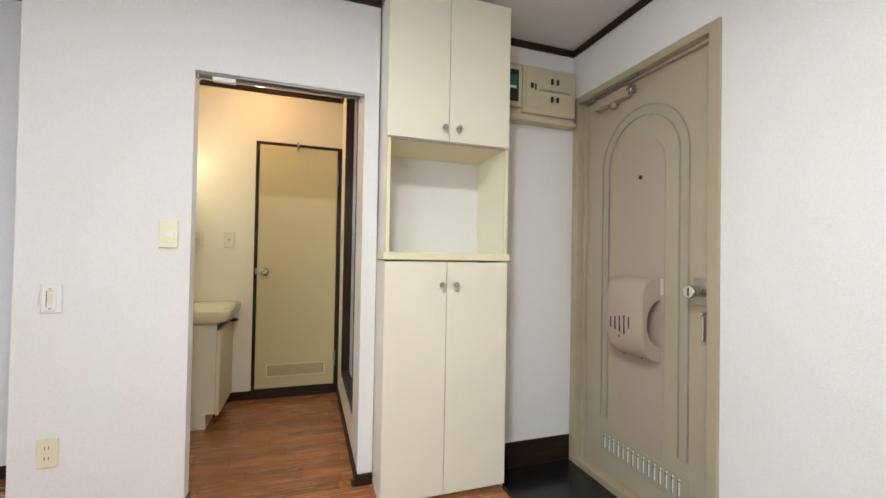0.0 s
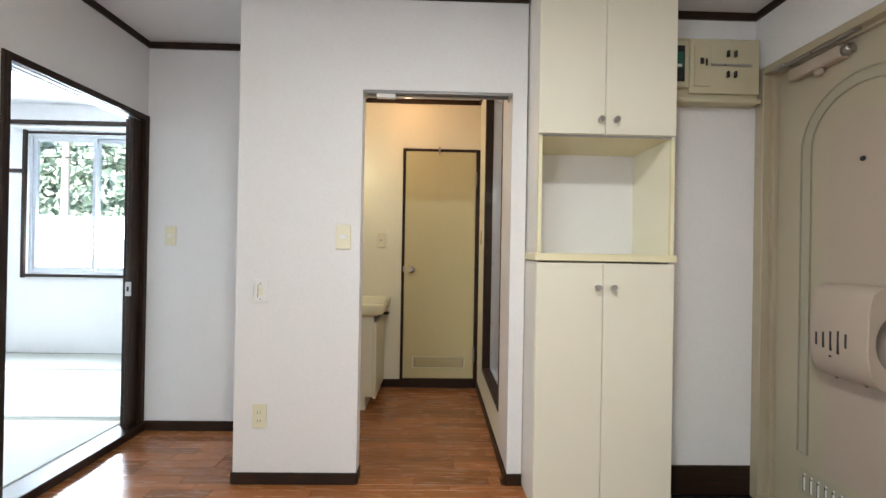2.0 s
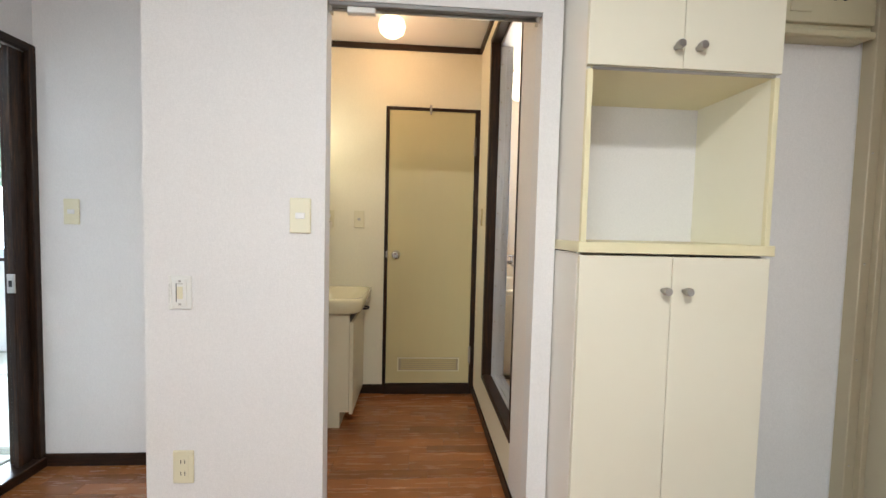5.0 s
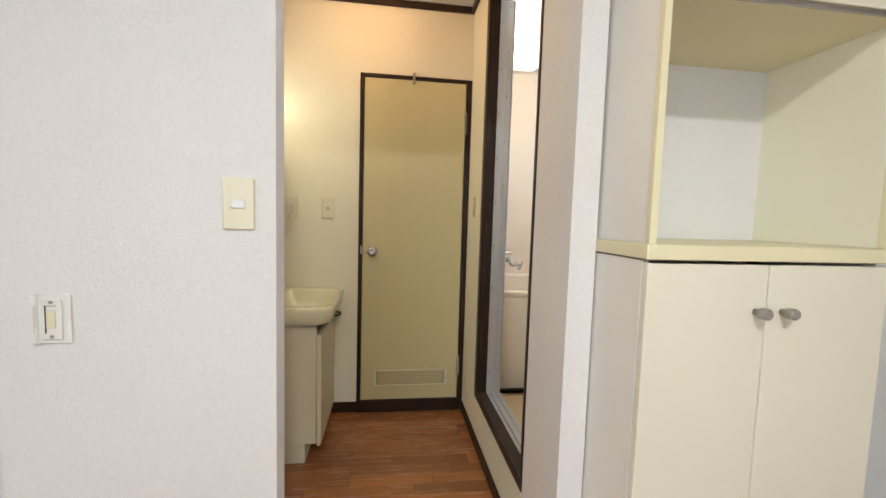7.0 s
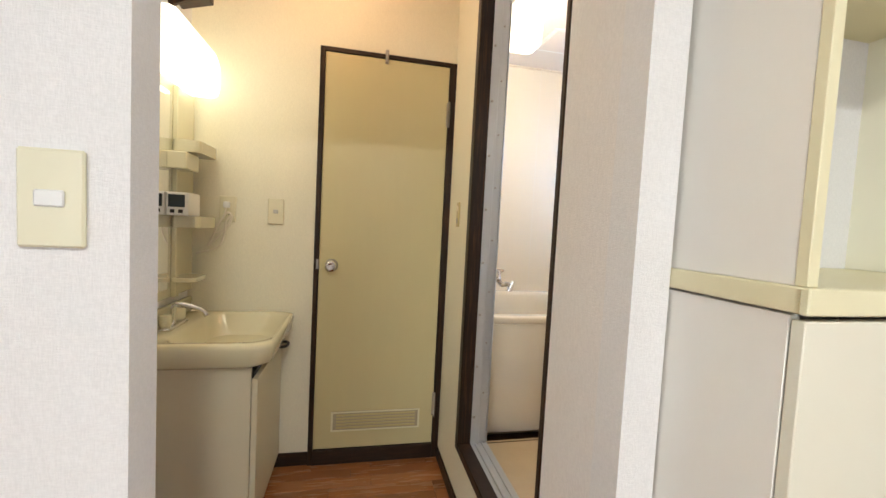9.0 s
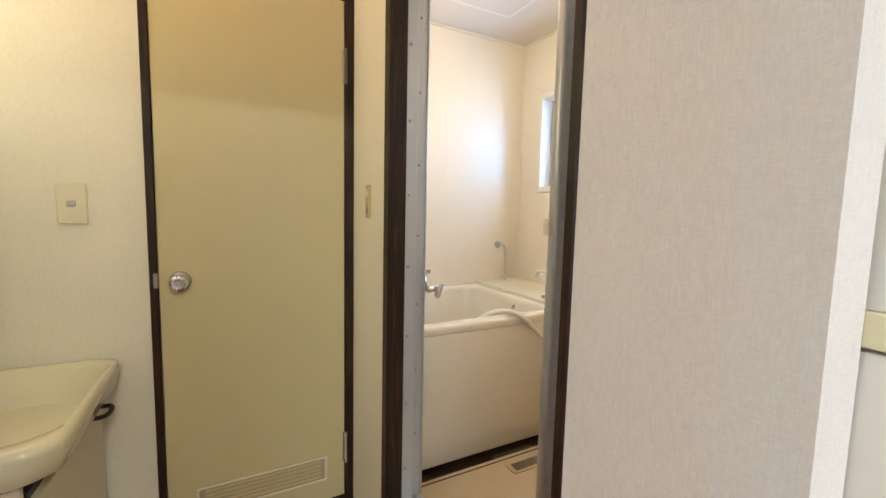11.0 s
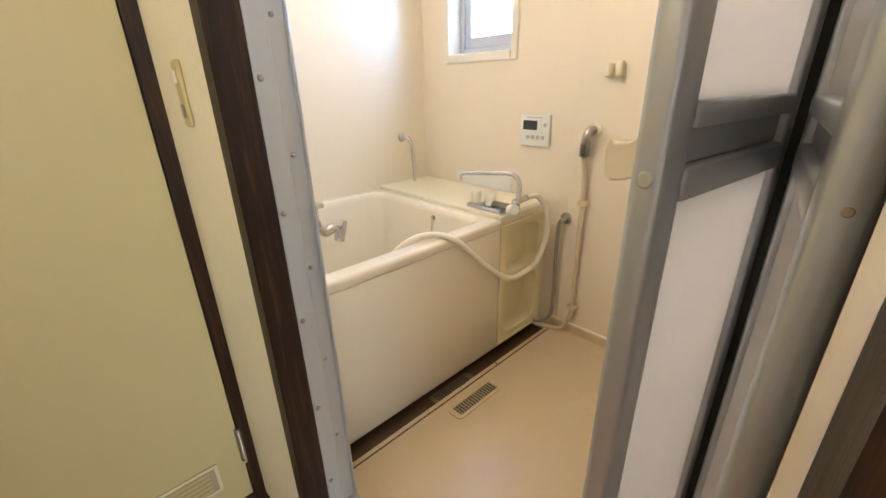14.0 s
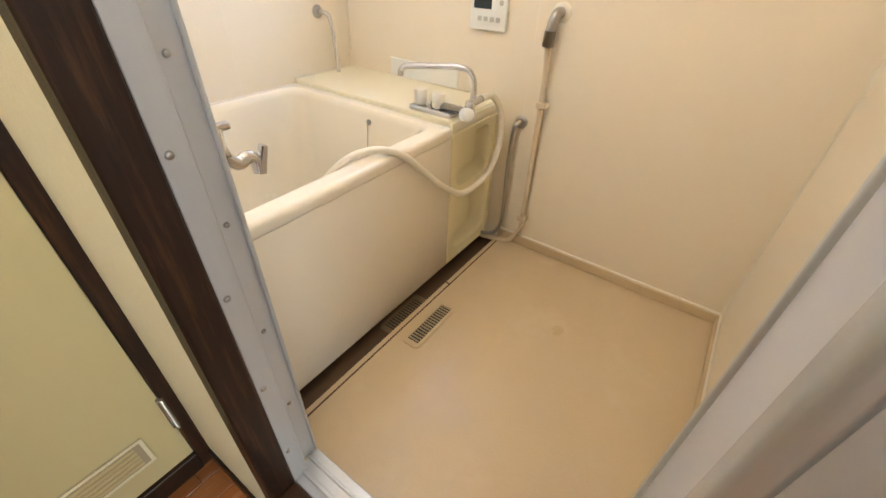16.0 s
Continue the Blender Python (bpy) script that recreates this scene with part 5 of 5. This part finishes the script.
part("nut", tube(bmesh.new(), [(BX - 0.05, 3.326, 1.135), (BX - 0.048, 3.328, 1.085)], 0.021, 8), M_STEEL, up)
part("clad_pipe", tube(bmesh.new(), spline([(BX - 0.046, 3.328, 1.09), (BX - 0.024, 3.325, 0.95), (BX - 0.022, 3.322, 0.70), (BX - 0.022, 3.32, 0.42), (BX - 0.024, 3.325, 0.32), (BX - 0.035, 3.36, 0.245), (BX - 0.045, 3.42, 0.226), (BX - 0.06, 3.50, 0.222)], 7), 0.0105, 12), M_PIPE, up)
for z in (0.87, 0.36):
    part("clip", B((BX - 0.04, BX, 3.300, 3.340, z, z + 0.022), bev=0.003), M_PIPE, up)
lp = thing("lower_pipe", (BX, 3.41, 0.5), "bent chrome pipe low on the wall beside the tub unit", "pipe")
part("rosette", lathe(bmesh.new(), [(0.027, 0), (0.027, 0.006), (0.015, 0.012)], pose(BX, 3.405, 0.788, 0, -90, 0)), M_STEEL, lp)
part("pipe", tube(bmesh.new(), spline([(BX, 3.405, 0.788), (BX - 0.03, 3.408, 0.786), (BX - 0.042, 3.415, 0.76), (BX - 0.04, 3.42, 0.60), (BX - 0.038, 3.415, 0.40), (BX - 0.04, 3.42, 0.30), (BX - 0.05, 3.45, 0.25), (BX - 0.07, 3.50, 0.24)], 6), 0.009, 12), M_STEEL, lp)
for fitting, dx, dy, dz in ((wp, 0.028, 0, -0.013), (rc, 0, -0.025, -0.009), (sh, 0, -0.032, -0.015), (up, 0, -0.02, -0.018), (lp, 0, -0.022, -0.014)):
    fitting.location += Vector((dx, dy, dz))
bl = thing("bath_wall_lamp", (0.31, 3.42, 2.23), "lit white glass lamp on the bathroom wall beside the door", "lamp")
part("base", lathe(bmesh.new(), [(0.055, 0), (0.055, 0.05), (0.045, 0.085)], pose(0.31, 3.40, 2.25, 0, 90, 0)), M_WHITEP, bl)
lampbm = bmesh.new()
loft(lampbm, [ring(0.405, 0.53, 3.34, 3.46, 0.03, 2.148), ring(0.39, 0.543, 3.322, 3.478, 0.045, 2.165), ring(0.385, 0.548, 3.317, 3.483, 0.05, 2.25), ring(0.388, 0.542, 3.322, 3.478, 0.045, 2.32), ring(0.405, 0.525, 3.34, 3.46, 0.03, 2.342)])
shade = part("shade", lampbm, M_LAMPBATH, bl, "glowing white glass shade")
shade.visible_shadow = False

ht = thing("ceiling_hatch", (1.0, 4.05, BC), "white square inspection hatch in the bathroom ceiling", "hatch")
part("hatch_frame", B((0.8, 1.25, 3.75, 4.05, BC - 0.006, BC), bev=0.002), M_WHITEP, ht)
part("hatch_lid", B((0.825, 1.225, 3.775, 4.025, BC - 0.010, BC - 0.006), bev=0.002), M_BCEIL, ht)

# ---- washroom ----
vc = thing("vanity_cabinet", (-0.85, 3.4, 0), "ivory washstand cabinet with a single door and recessed plinth", "cabinet")
VY0, VY1 = 3.13, 3.64
part("side_panel", B((-1.06, -0.645, VY0, VY0 + 0.016, 0.1, 0.717), bev=0.001), M_VANITY, vc)
part("side_panel", B((-1.06, -0.645, VY1 - 0.016, VY1, 0.1, 0.717), bev=0.001), M_VANITY, vc)
part("base_panel", B((-1.06, -0.645, VY0 + 0.016, VY1 - 0.016, 0.1, 0.116), bev=0.001), M_VANITY, vc)
part("plinth", B((-1.06, -0.70, VY0, VY1, 0.0, 0.1)), M_VANITY, vc)
# black filler strip stands in for shade between basin and door
part("gap_shade", B((-0.66, -0.64, VY0 + 0.017, VY1 - 0.017, 0.655, 0.684)), M_BLACK, vc, "black strip for the shade in the gap above the door")
vd = part("door", B((-0.643, -0.622, VY0 + 0.004, VY1 - 0.004, 0.085, 0.665), bev=0.002), M_VANITY, vc)
part("handle", tube(bmesh.new(), spline([(-0.623, 3.50, 0.675), (-0.593, 3.50, 0.675), (-0.580, 3.52, 0.675), (-0.580, 3.56, 0.675), (-0.593, 3.58, 0.675), (-0.623, 3.58, 0.675)], 4), 0.007, 8), M_BLACK, vd, "dark curved pull")
wb2 = thing("washbasin", (-0.82, 3.36, 0.735), "ivory ceramic washbasin with a bowed front", "washbasin")


def bowl_ring(k, z, inset, n=40):
    """Basin outline with a bowed front edge."""
    x0, x1, y0, y1 = -1.058 + inset[0], -0.578 - inset[1], 3.072 + inset[2], 3.652 - inset[3]
    pts = rrect(x0, x1, y0, y1, k, 8)
    yc = (y0 + y1) / 2
    out = []
    for x, y in pts:
        t = (x - x0) / (x1 - x0)
        bow = 0.05 * max(0, 1 - ((y - yc) / ((y1 - y0) / 2)) ** 2) * max(0, (t - 0.5) * 2)
        out.append((x + bow, y, z))
    return out


bb2 = bmesh.new()
loft(bb2, [bowl_ring(.04, 0.717, (0, .05, .03, .03)), bowl_ring(.05, 0.737, (0, .012, .008, .008)), bowl_ring(.05, 0.792, (0, .002, .002, .002)), bowl_ring(.05, 0.810, (0, .006, .005, .005)),
           bowl_ring(.05, 0.814, (.004, .018, .015, .015)), bowl_ring(.07, 0.812, (.10, .026, .042, .034)), bowl_ring(.08, 0.802, (.11, .034, .052, .043)), bowl_ring(.09, 0.735, (.13, .06, .085, .07)), bowl_ring(.08, 0.682, (.18, .12, .15, .13)), bowl_ring(.05, 0.670, (.24, .2, .24, .22))])
part("bowl", bb2, M_BASIN, wb2)
part("drain", lathe(bmesh.new(), [(0.022, 0), (0.022, 0.003), (0.01, 0.004)], pose(-0.81, 3.36, 0.670), 16), M_CHROME, wb2)
part("splash_back", B((-1.058, -1.035, 3.075, 3.65, 0.812, 0.885), bev=0.006, seg=2), M_BASIN, wb2)
bt = thing("basin_tap", (-0.99, 3.33, 0.814), "chrome basin tap with two knobs", "tap")
part("base", B((-1.02, -0.965, 3.24, 3.42, 0.814, 0.830), bev=0.005, seg=2), M_CHROME, bt)
part("spout", tube(bmesh.new(), spline([(-0.99, 3.33, 0.830), (-0.985, 3.33, 0.90), (-0.95, 3.33, 0.905), (-0.885, 3.33, 0.885), (-0.865, 3.33, 0.86)], 5), 0.011, 12), M_CHROME, bt)
for y in (3.265, 3.395):
    part("tap_knob", lathe(bmesh.new(), [(0.018, 0), (0.022, 0.01), (0.022, 0.045), (0.016, 0.05)], pose(-0.99, y, 0.830), 14), M_BASIN, bt, "ivory tap knob")
mu = thing("mirror_unit", (-1.05, 3.35, 0.95), "ivory washstand mirror unit with side shelves", "mirror")
part("back_board", B((-1.06, -1.035, 3.075, 3.64, 0.92, 2.02), bev=0.002), M_BASIN, mu)
part("mirror", B((-1.035, -1.031, 3.09, 3.40, 0.96, 1.76)), M_MIRROR, mu, "plain silvered mirror")
part("post", B((-1.035, -1.015, 3.415, 3.445, 0.92, 1.80), bev=0.003), M_BASIN, mu)
for z, y1, x1 in ((1.53, 3.62, -0.925), (1.215, 3.62, -0.925), (0.985, 3.56, -0.94)):
    part("shelf", prism(bmesh.new(), rrect(-1.035, x1, 3.40, y1, 0.025, 4), lambda u, v, d: (u, v, d), z, z + (0.05 if z > 1.1 else 0.018), bev=0.003), M_BASIN, mu)
part("shelf_drawer", B((-1.034, -0.96, 3.36, 3.49, 1.455, 1.525), bev=0.004), M_BASIN, mu)
sb = thing("socket_box", (-0.99, 3.4, 1.265), "small white box with a dark front on the shelf", "box")
part("case", B((-1.03, -0.945, 3.35, 3.47, 1.2655, 1.36), bev=0.004), M_WHITEP, sb)
part("dark_front", B((-1.02, -0.96, 3.347, 3.350, 1.30, 1.35)), M_LCD, sb)
for x in (-1.005, -0.975):
    part("button", B((x - 0.008, x + 0.008, 3.346, 3.35, 1.276, 1.29)), M_BLACK, sb)
vl = thing("vanity_lamp", (-1.0, 3.36, 1.9), "lit rounded white lamp above the washstand mirror", "lamp")
vlb = bmesh.new()
prism(vlb, rrect(3.08, 3.635, 1.795, 2.0, 0.09, 8), lambda u, v, d: (-1.034 + d, u, v), 0.0, 0.115, bev=0.02)
for f in vlb.faces:
    f.smooth = True
vs = part("shade", vlb, M_LAMPVAN, vl, "glowing white lamp cover")
vs.visible_shadow = False
ws = thing("corner_shelf", (-1.0, 3.4, 2.19), "small dark brown wooden shelf high above the lamp", "shelf")
part("board", prism(bmesh.new(), [(-1.06, 3.1), (-0.93, 3.1), (-0.91, 3.48), (-1.06, 3.56)], lambda u, v, d: (u, v, d), 2.165, 2.19, bev=0.002), M_DARKH, ws)
part("bracket", prism(bmesh.new(), [(-1.06, 2.165), (-0.95, 2.165), (-1.06, 2.11)], lambda u, v, d: (u, 3.42 + d, v), 0, 0.016), M_DARK, ws)
pl = thing("power_plug", (-0.888, 3.65, 1.33), "white plug with a bundled cream cord in the wall socket", "cord")
part("plug_body", B((-0.902, -0.876, 3.625, 3.65, 1.312, 1.342), bev=0.004, seg=2), M_WHITEP, pl)
part("cord", tube(bmesh.new(), spline([(-0.889, 3.63, 1.318), (-0.90, 3.635, 1.27), (-0.935, 3.64, 1.22), (-0.94, 3.645, 1.19), (-0.90, 3.645, 1.21), (-0.87, 3.64, 1.27), (-0.885, 3.635, 1.29), (-0.92, 3.64, 1.24), (-0.955, 3.645, 1.16), (-0.97, 3.648, 1.13), (-0.93, 3.648, 1.17), (-0.88, 3.645, 1.23), (-0.865, 3.64, 1.275), (-0.89, 3.638, 1.25), (-0.90, 3.645, 1.18), (-0.93, 3.648, 1.12), (-1.02, 3.648, 1.09)], 6), 0.0045, 8), M_HOSE, pl)
cw = thing("washroom_ceiling_lamp", (-0.425, 3.24, CZ), "lit round white lamp on the washroom ceiling", "lamp")
part("base", lathe(bmesh.new(), [(0.05, 0), (0.05, 0.02)], pose(-0.425, 3.24, CZ - 0.02)), M_WHITEP, cw)
cs = part("shade", lathe(bmesh.new(), [(0.045, 0.0), (0.075, 0.02), (0.085, 0.05), (0.075, 0.09), (0.045, 0.115), (0.01, 0.122)], pose(-0.425, 3.24, CZ - 0.02, 180, 0, 0), 28), M_LAMPWARM, cw, "glowing warm glass globe")
cs.visible_shadow = False
kl = thing("kitchen_ceiling_lamp", (-0.15, 0.31, CZ), "square white ceiling lamp in the kitchen", "lamp")
part("body", B((-0.32, 0.02, 0.14, 0.48, CZ - 0.085, CZ), bev=0.008), M_WHITEP, kl)

# ---- outside the tatami window ----
solid("ground", B((-400, 400, -300, 400, -3.6, -3.4)), M_GROUND, "grassy ground reaching the horizon", "ground")
hill = bmesh.new()
bmesh.ops.create_grid(hill, x_segments=40, y_segments=20, size=1)
for v in hill.verts:
    x, y = v.co.x * 70 - 40, v.co.y * 25 + 62
    v.co = (x, y, -3.5 + max(0, 19 * math.exp(-((y - 66) / 20) ** 2) * (0.75 + 0.35 * noise.noise((x * 0.05, y * 0.05, 1)))))
solid("hillside", hill, M_GROUND, "green wooded hillside beyond the houses", "hill")


def foliage(seed, r, n):
    """A crown of many leaf clumps with an uneven outline."""
    rnd = random.Random(seed)
    bm = bmesh.new()
    for i in range(n):
        d = Vector((rnd.gauss(0, 1), rnd.gauss(0, 1), rnd.gauss(0, 0.8))).normalized() * r * (0.35 + 0.7 * rnd.random())
        d.z *= 0.85
        s = r * (0.10 + 0.10 * rnd.random())
        e = Euler((rnd.random() * 6, rnd.random() * 6, rnd.random() * 6)).to_matrix()
        for k in range(3):
            a = Euler((k * 2.1, k * 1.3, 0)).to_matrix()
            vs4 = [bm.verts.new(d + e @ a @ Vector(q) * s) for q in ((-1, -0.5, 0), (0.2, -0.9, 0.2), (1, 0.1, 0), (0.1, 0.8, 0.25), (-0.8, 0.5, 0))]
            bm.faces.new(vs4)
    return bm


def trunk(h):
    bm = bmesh.new()
    tube(bm, spline([(0, 0, 0), (0.1, 0.05, h * 0.5), (0.0, 0.1, h)], 4), [0.28 - 0.024 * i for i in range(9)], 8)
    for a in range(4):
        c, s = math.cos(a * 1.6), math.sin(a * 1.6)
        tube(bm, [(0.05, 0.05, h * 0.6), (c * 0.9, s * 0.9, h * 0.9), (c * 1.5, s * 1.5, h * 1.15)], [0.11, 0.07, 0.03], 6)
    return bm


tree = thing("tree", (-52, 50, 8), "green broadleaf tree on the hillside", "tree", "hillside trees")
crown_bm = foliage(3, 3.6, 420)
bmesh.ops.translate(crown_bm, vec=(-52, 50, 8 + 5.5), verts=crown_bm.verts[:])
part("crown", crown_bm, M_HAZY_LEAF, tree)
trunk_bm = trunk(4.5)
bmesh.ops.translate(trunk_bm, vec=(-52, 50, 8), verts=trunk_bm.verts[:])
part("trunk", trunk_bm, M_BARK, tree)
rnd = random.Random(5)
for i in range(56):
    x, y = -82 + 1.3 * i + rnd.uniform(-1, 1), rnd.choice((38, 43, 49, 56)) + rnd.uniform(-2, 2)
    z = -3.5 + max(0, 19 * math.exp(-((y - 66) / 20) ** 2) * (0.75 + 0.35 * noise.noise((x * 0.05, y * 0.05, 1))))
    copy_thing(tree, Matrix.Translation((x, y, z - 0.6)) @ Matrix.Rotation(rnd.random() * 6, 4, "Z") @ Matrix.Scale(rnd.uniform(0.7, 1.15), 4))
hs = thing("house", (-24, 24, -3.4), "pale stucco house with a grey pitched roof", "house")
part("wall", B((-31, -15, 22, 30, -3.4, -0.6)), M_STUCCO, hs)
part("roof", prism(bmesh.new(), [(21.4, -0.6), (30.6, -0.6), (26, 1.1)], lambda u, v, d: (-31.6 + d, u, v), 0, 17.2), M_ROOF, hs)
for x in (-29, -25, -21, -17.5):
    w = part("window", B((x, x + 1.4, 21.95, 22.05, -2.4, -1.2)), M_ALU, hs)
    part("pane", B((x + 0.08, x + 1.32, 21.93, 21.949, -2.32, -1.28)), M_LCD, w)
po = thing("utility_pole", (-15.5, 17, -3.4), "grey concrete utility pole with cross arms", "utility pole")
part("shaft", tube(bmesh.new(), [(-15.5, 17, -3.4), (-15.5, 17, 8.5)], [0.17, 0.11], 12), M_CONC, po)
part("cross_arm", B((-16.4, -14.6, 16.95, 17.05, 7.2, 7.32)), M_STEEL, po)
part("cross_arm", B((-16.2, -14.8, 16.95, 17.05, 6.2, 6.32)), M_STEEL, po)
for i, (za, zb, ya) in enumerate(((7.4, 6.2, 17.0), (7.35, 5.4, 16.6), (6.4, 5.6, 17.2), (6.0, 3.4, 17.0), (5.3, 4.4, 17.1), (4.8, 2.6, 16.9))):
    c = solid("power_line", tube(bmesh.new(), spline([(-42, ya + 6, zb + 1.0), (-28, ya + 3, (za + zb) / 2 - 0.3), (-15.5, ya, za), (-2, ya - 3, zb - 0.5), (14, ya - 6, zb)], 6), 0.02, 6), M_CABLE, "black overhead power cable", "cable", "thing", "overhead cables")

# ---- floor boards, piece by piece ----
PW = 0.0755
board_cache = {}


def board(L, W):
    key = (round(L, 3), round(W, 3))
    if key not in board_cache:
        board_cache[key] = mesh_of("board", B((0, key[0] - 0.0012, 0, key[1] - 0.0012, -0.012, 0), bev=0.0012), M_PLANK)
    return board_cache[key]


fo = thing("floor_boards", (0, 0, 0), "glossy reddish-brown oak strip floor", "floor", "", "structure")
rest = []
rnd = random.Random(11)
for x0, x1, y0, y1, near in ((-2.09, 0.93, -2.6, 0.83, False), (0.93, RX, -2.6, 1.15, False), (-2.09, 0.93, 0.83, 2.16, True), (-2.09, -1.217, 2.16, 2.765, True), (-0.58, 0.181, 2.16, 2.24, True), (-1.06, FX, 2.24, 3.66, True)):
    y = y0
    while y < y1 - 0.01:
        w = min(PW, y1 - y)
        x = x0
        first = rnd.choice((0.1, 0.2, 0.3, 0.4))
        while x < x1 - 0.005:
            L = first or rnd.choice((0.3, 0.4, 0.5))
            first = 0
            L = min(L, x1 - x)
            if x1 - x - L < 0.05:
                L = x1 - x
            if near:
                o = new("board", board(L, w))
                o.location = (x, y, 0)
                o.parent = fo
            else:
                rest.append((x, x + L - 0.0012, y, y + w - 0.0012))
            x += L
        y += w
far = bmesh.new()
for a, b, c, d in rest:
    vs = [far.verts.new(p) for p in ((a, c, 0), (b, c, 0), (b, d, 0), (a, d, 0))]
    far.faces.new(vs)
fb = part("boards_behind", far, M_PLANK, fo, "more oak strips of the same floor")
tagged(fb, kind="stuff")
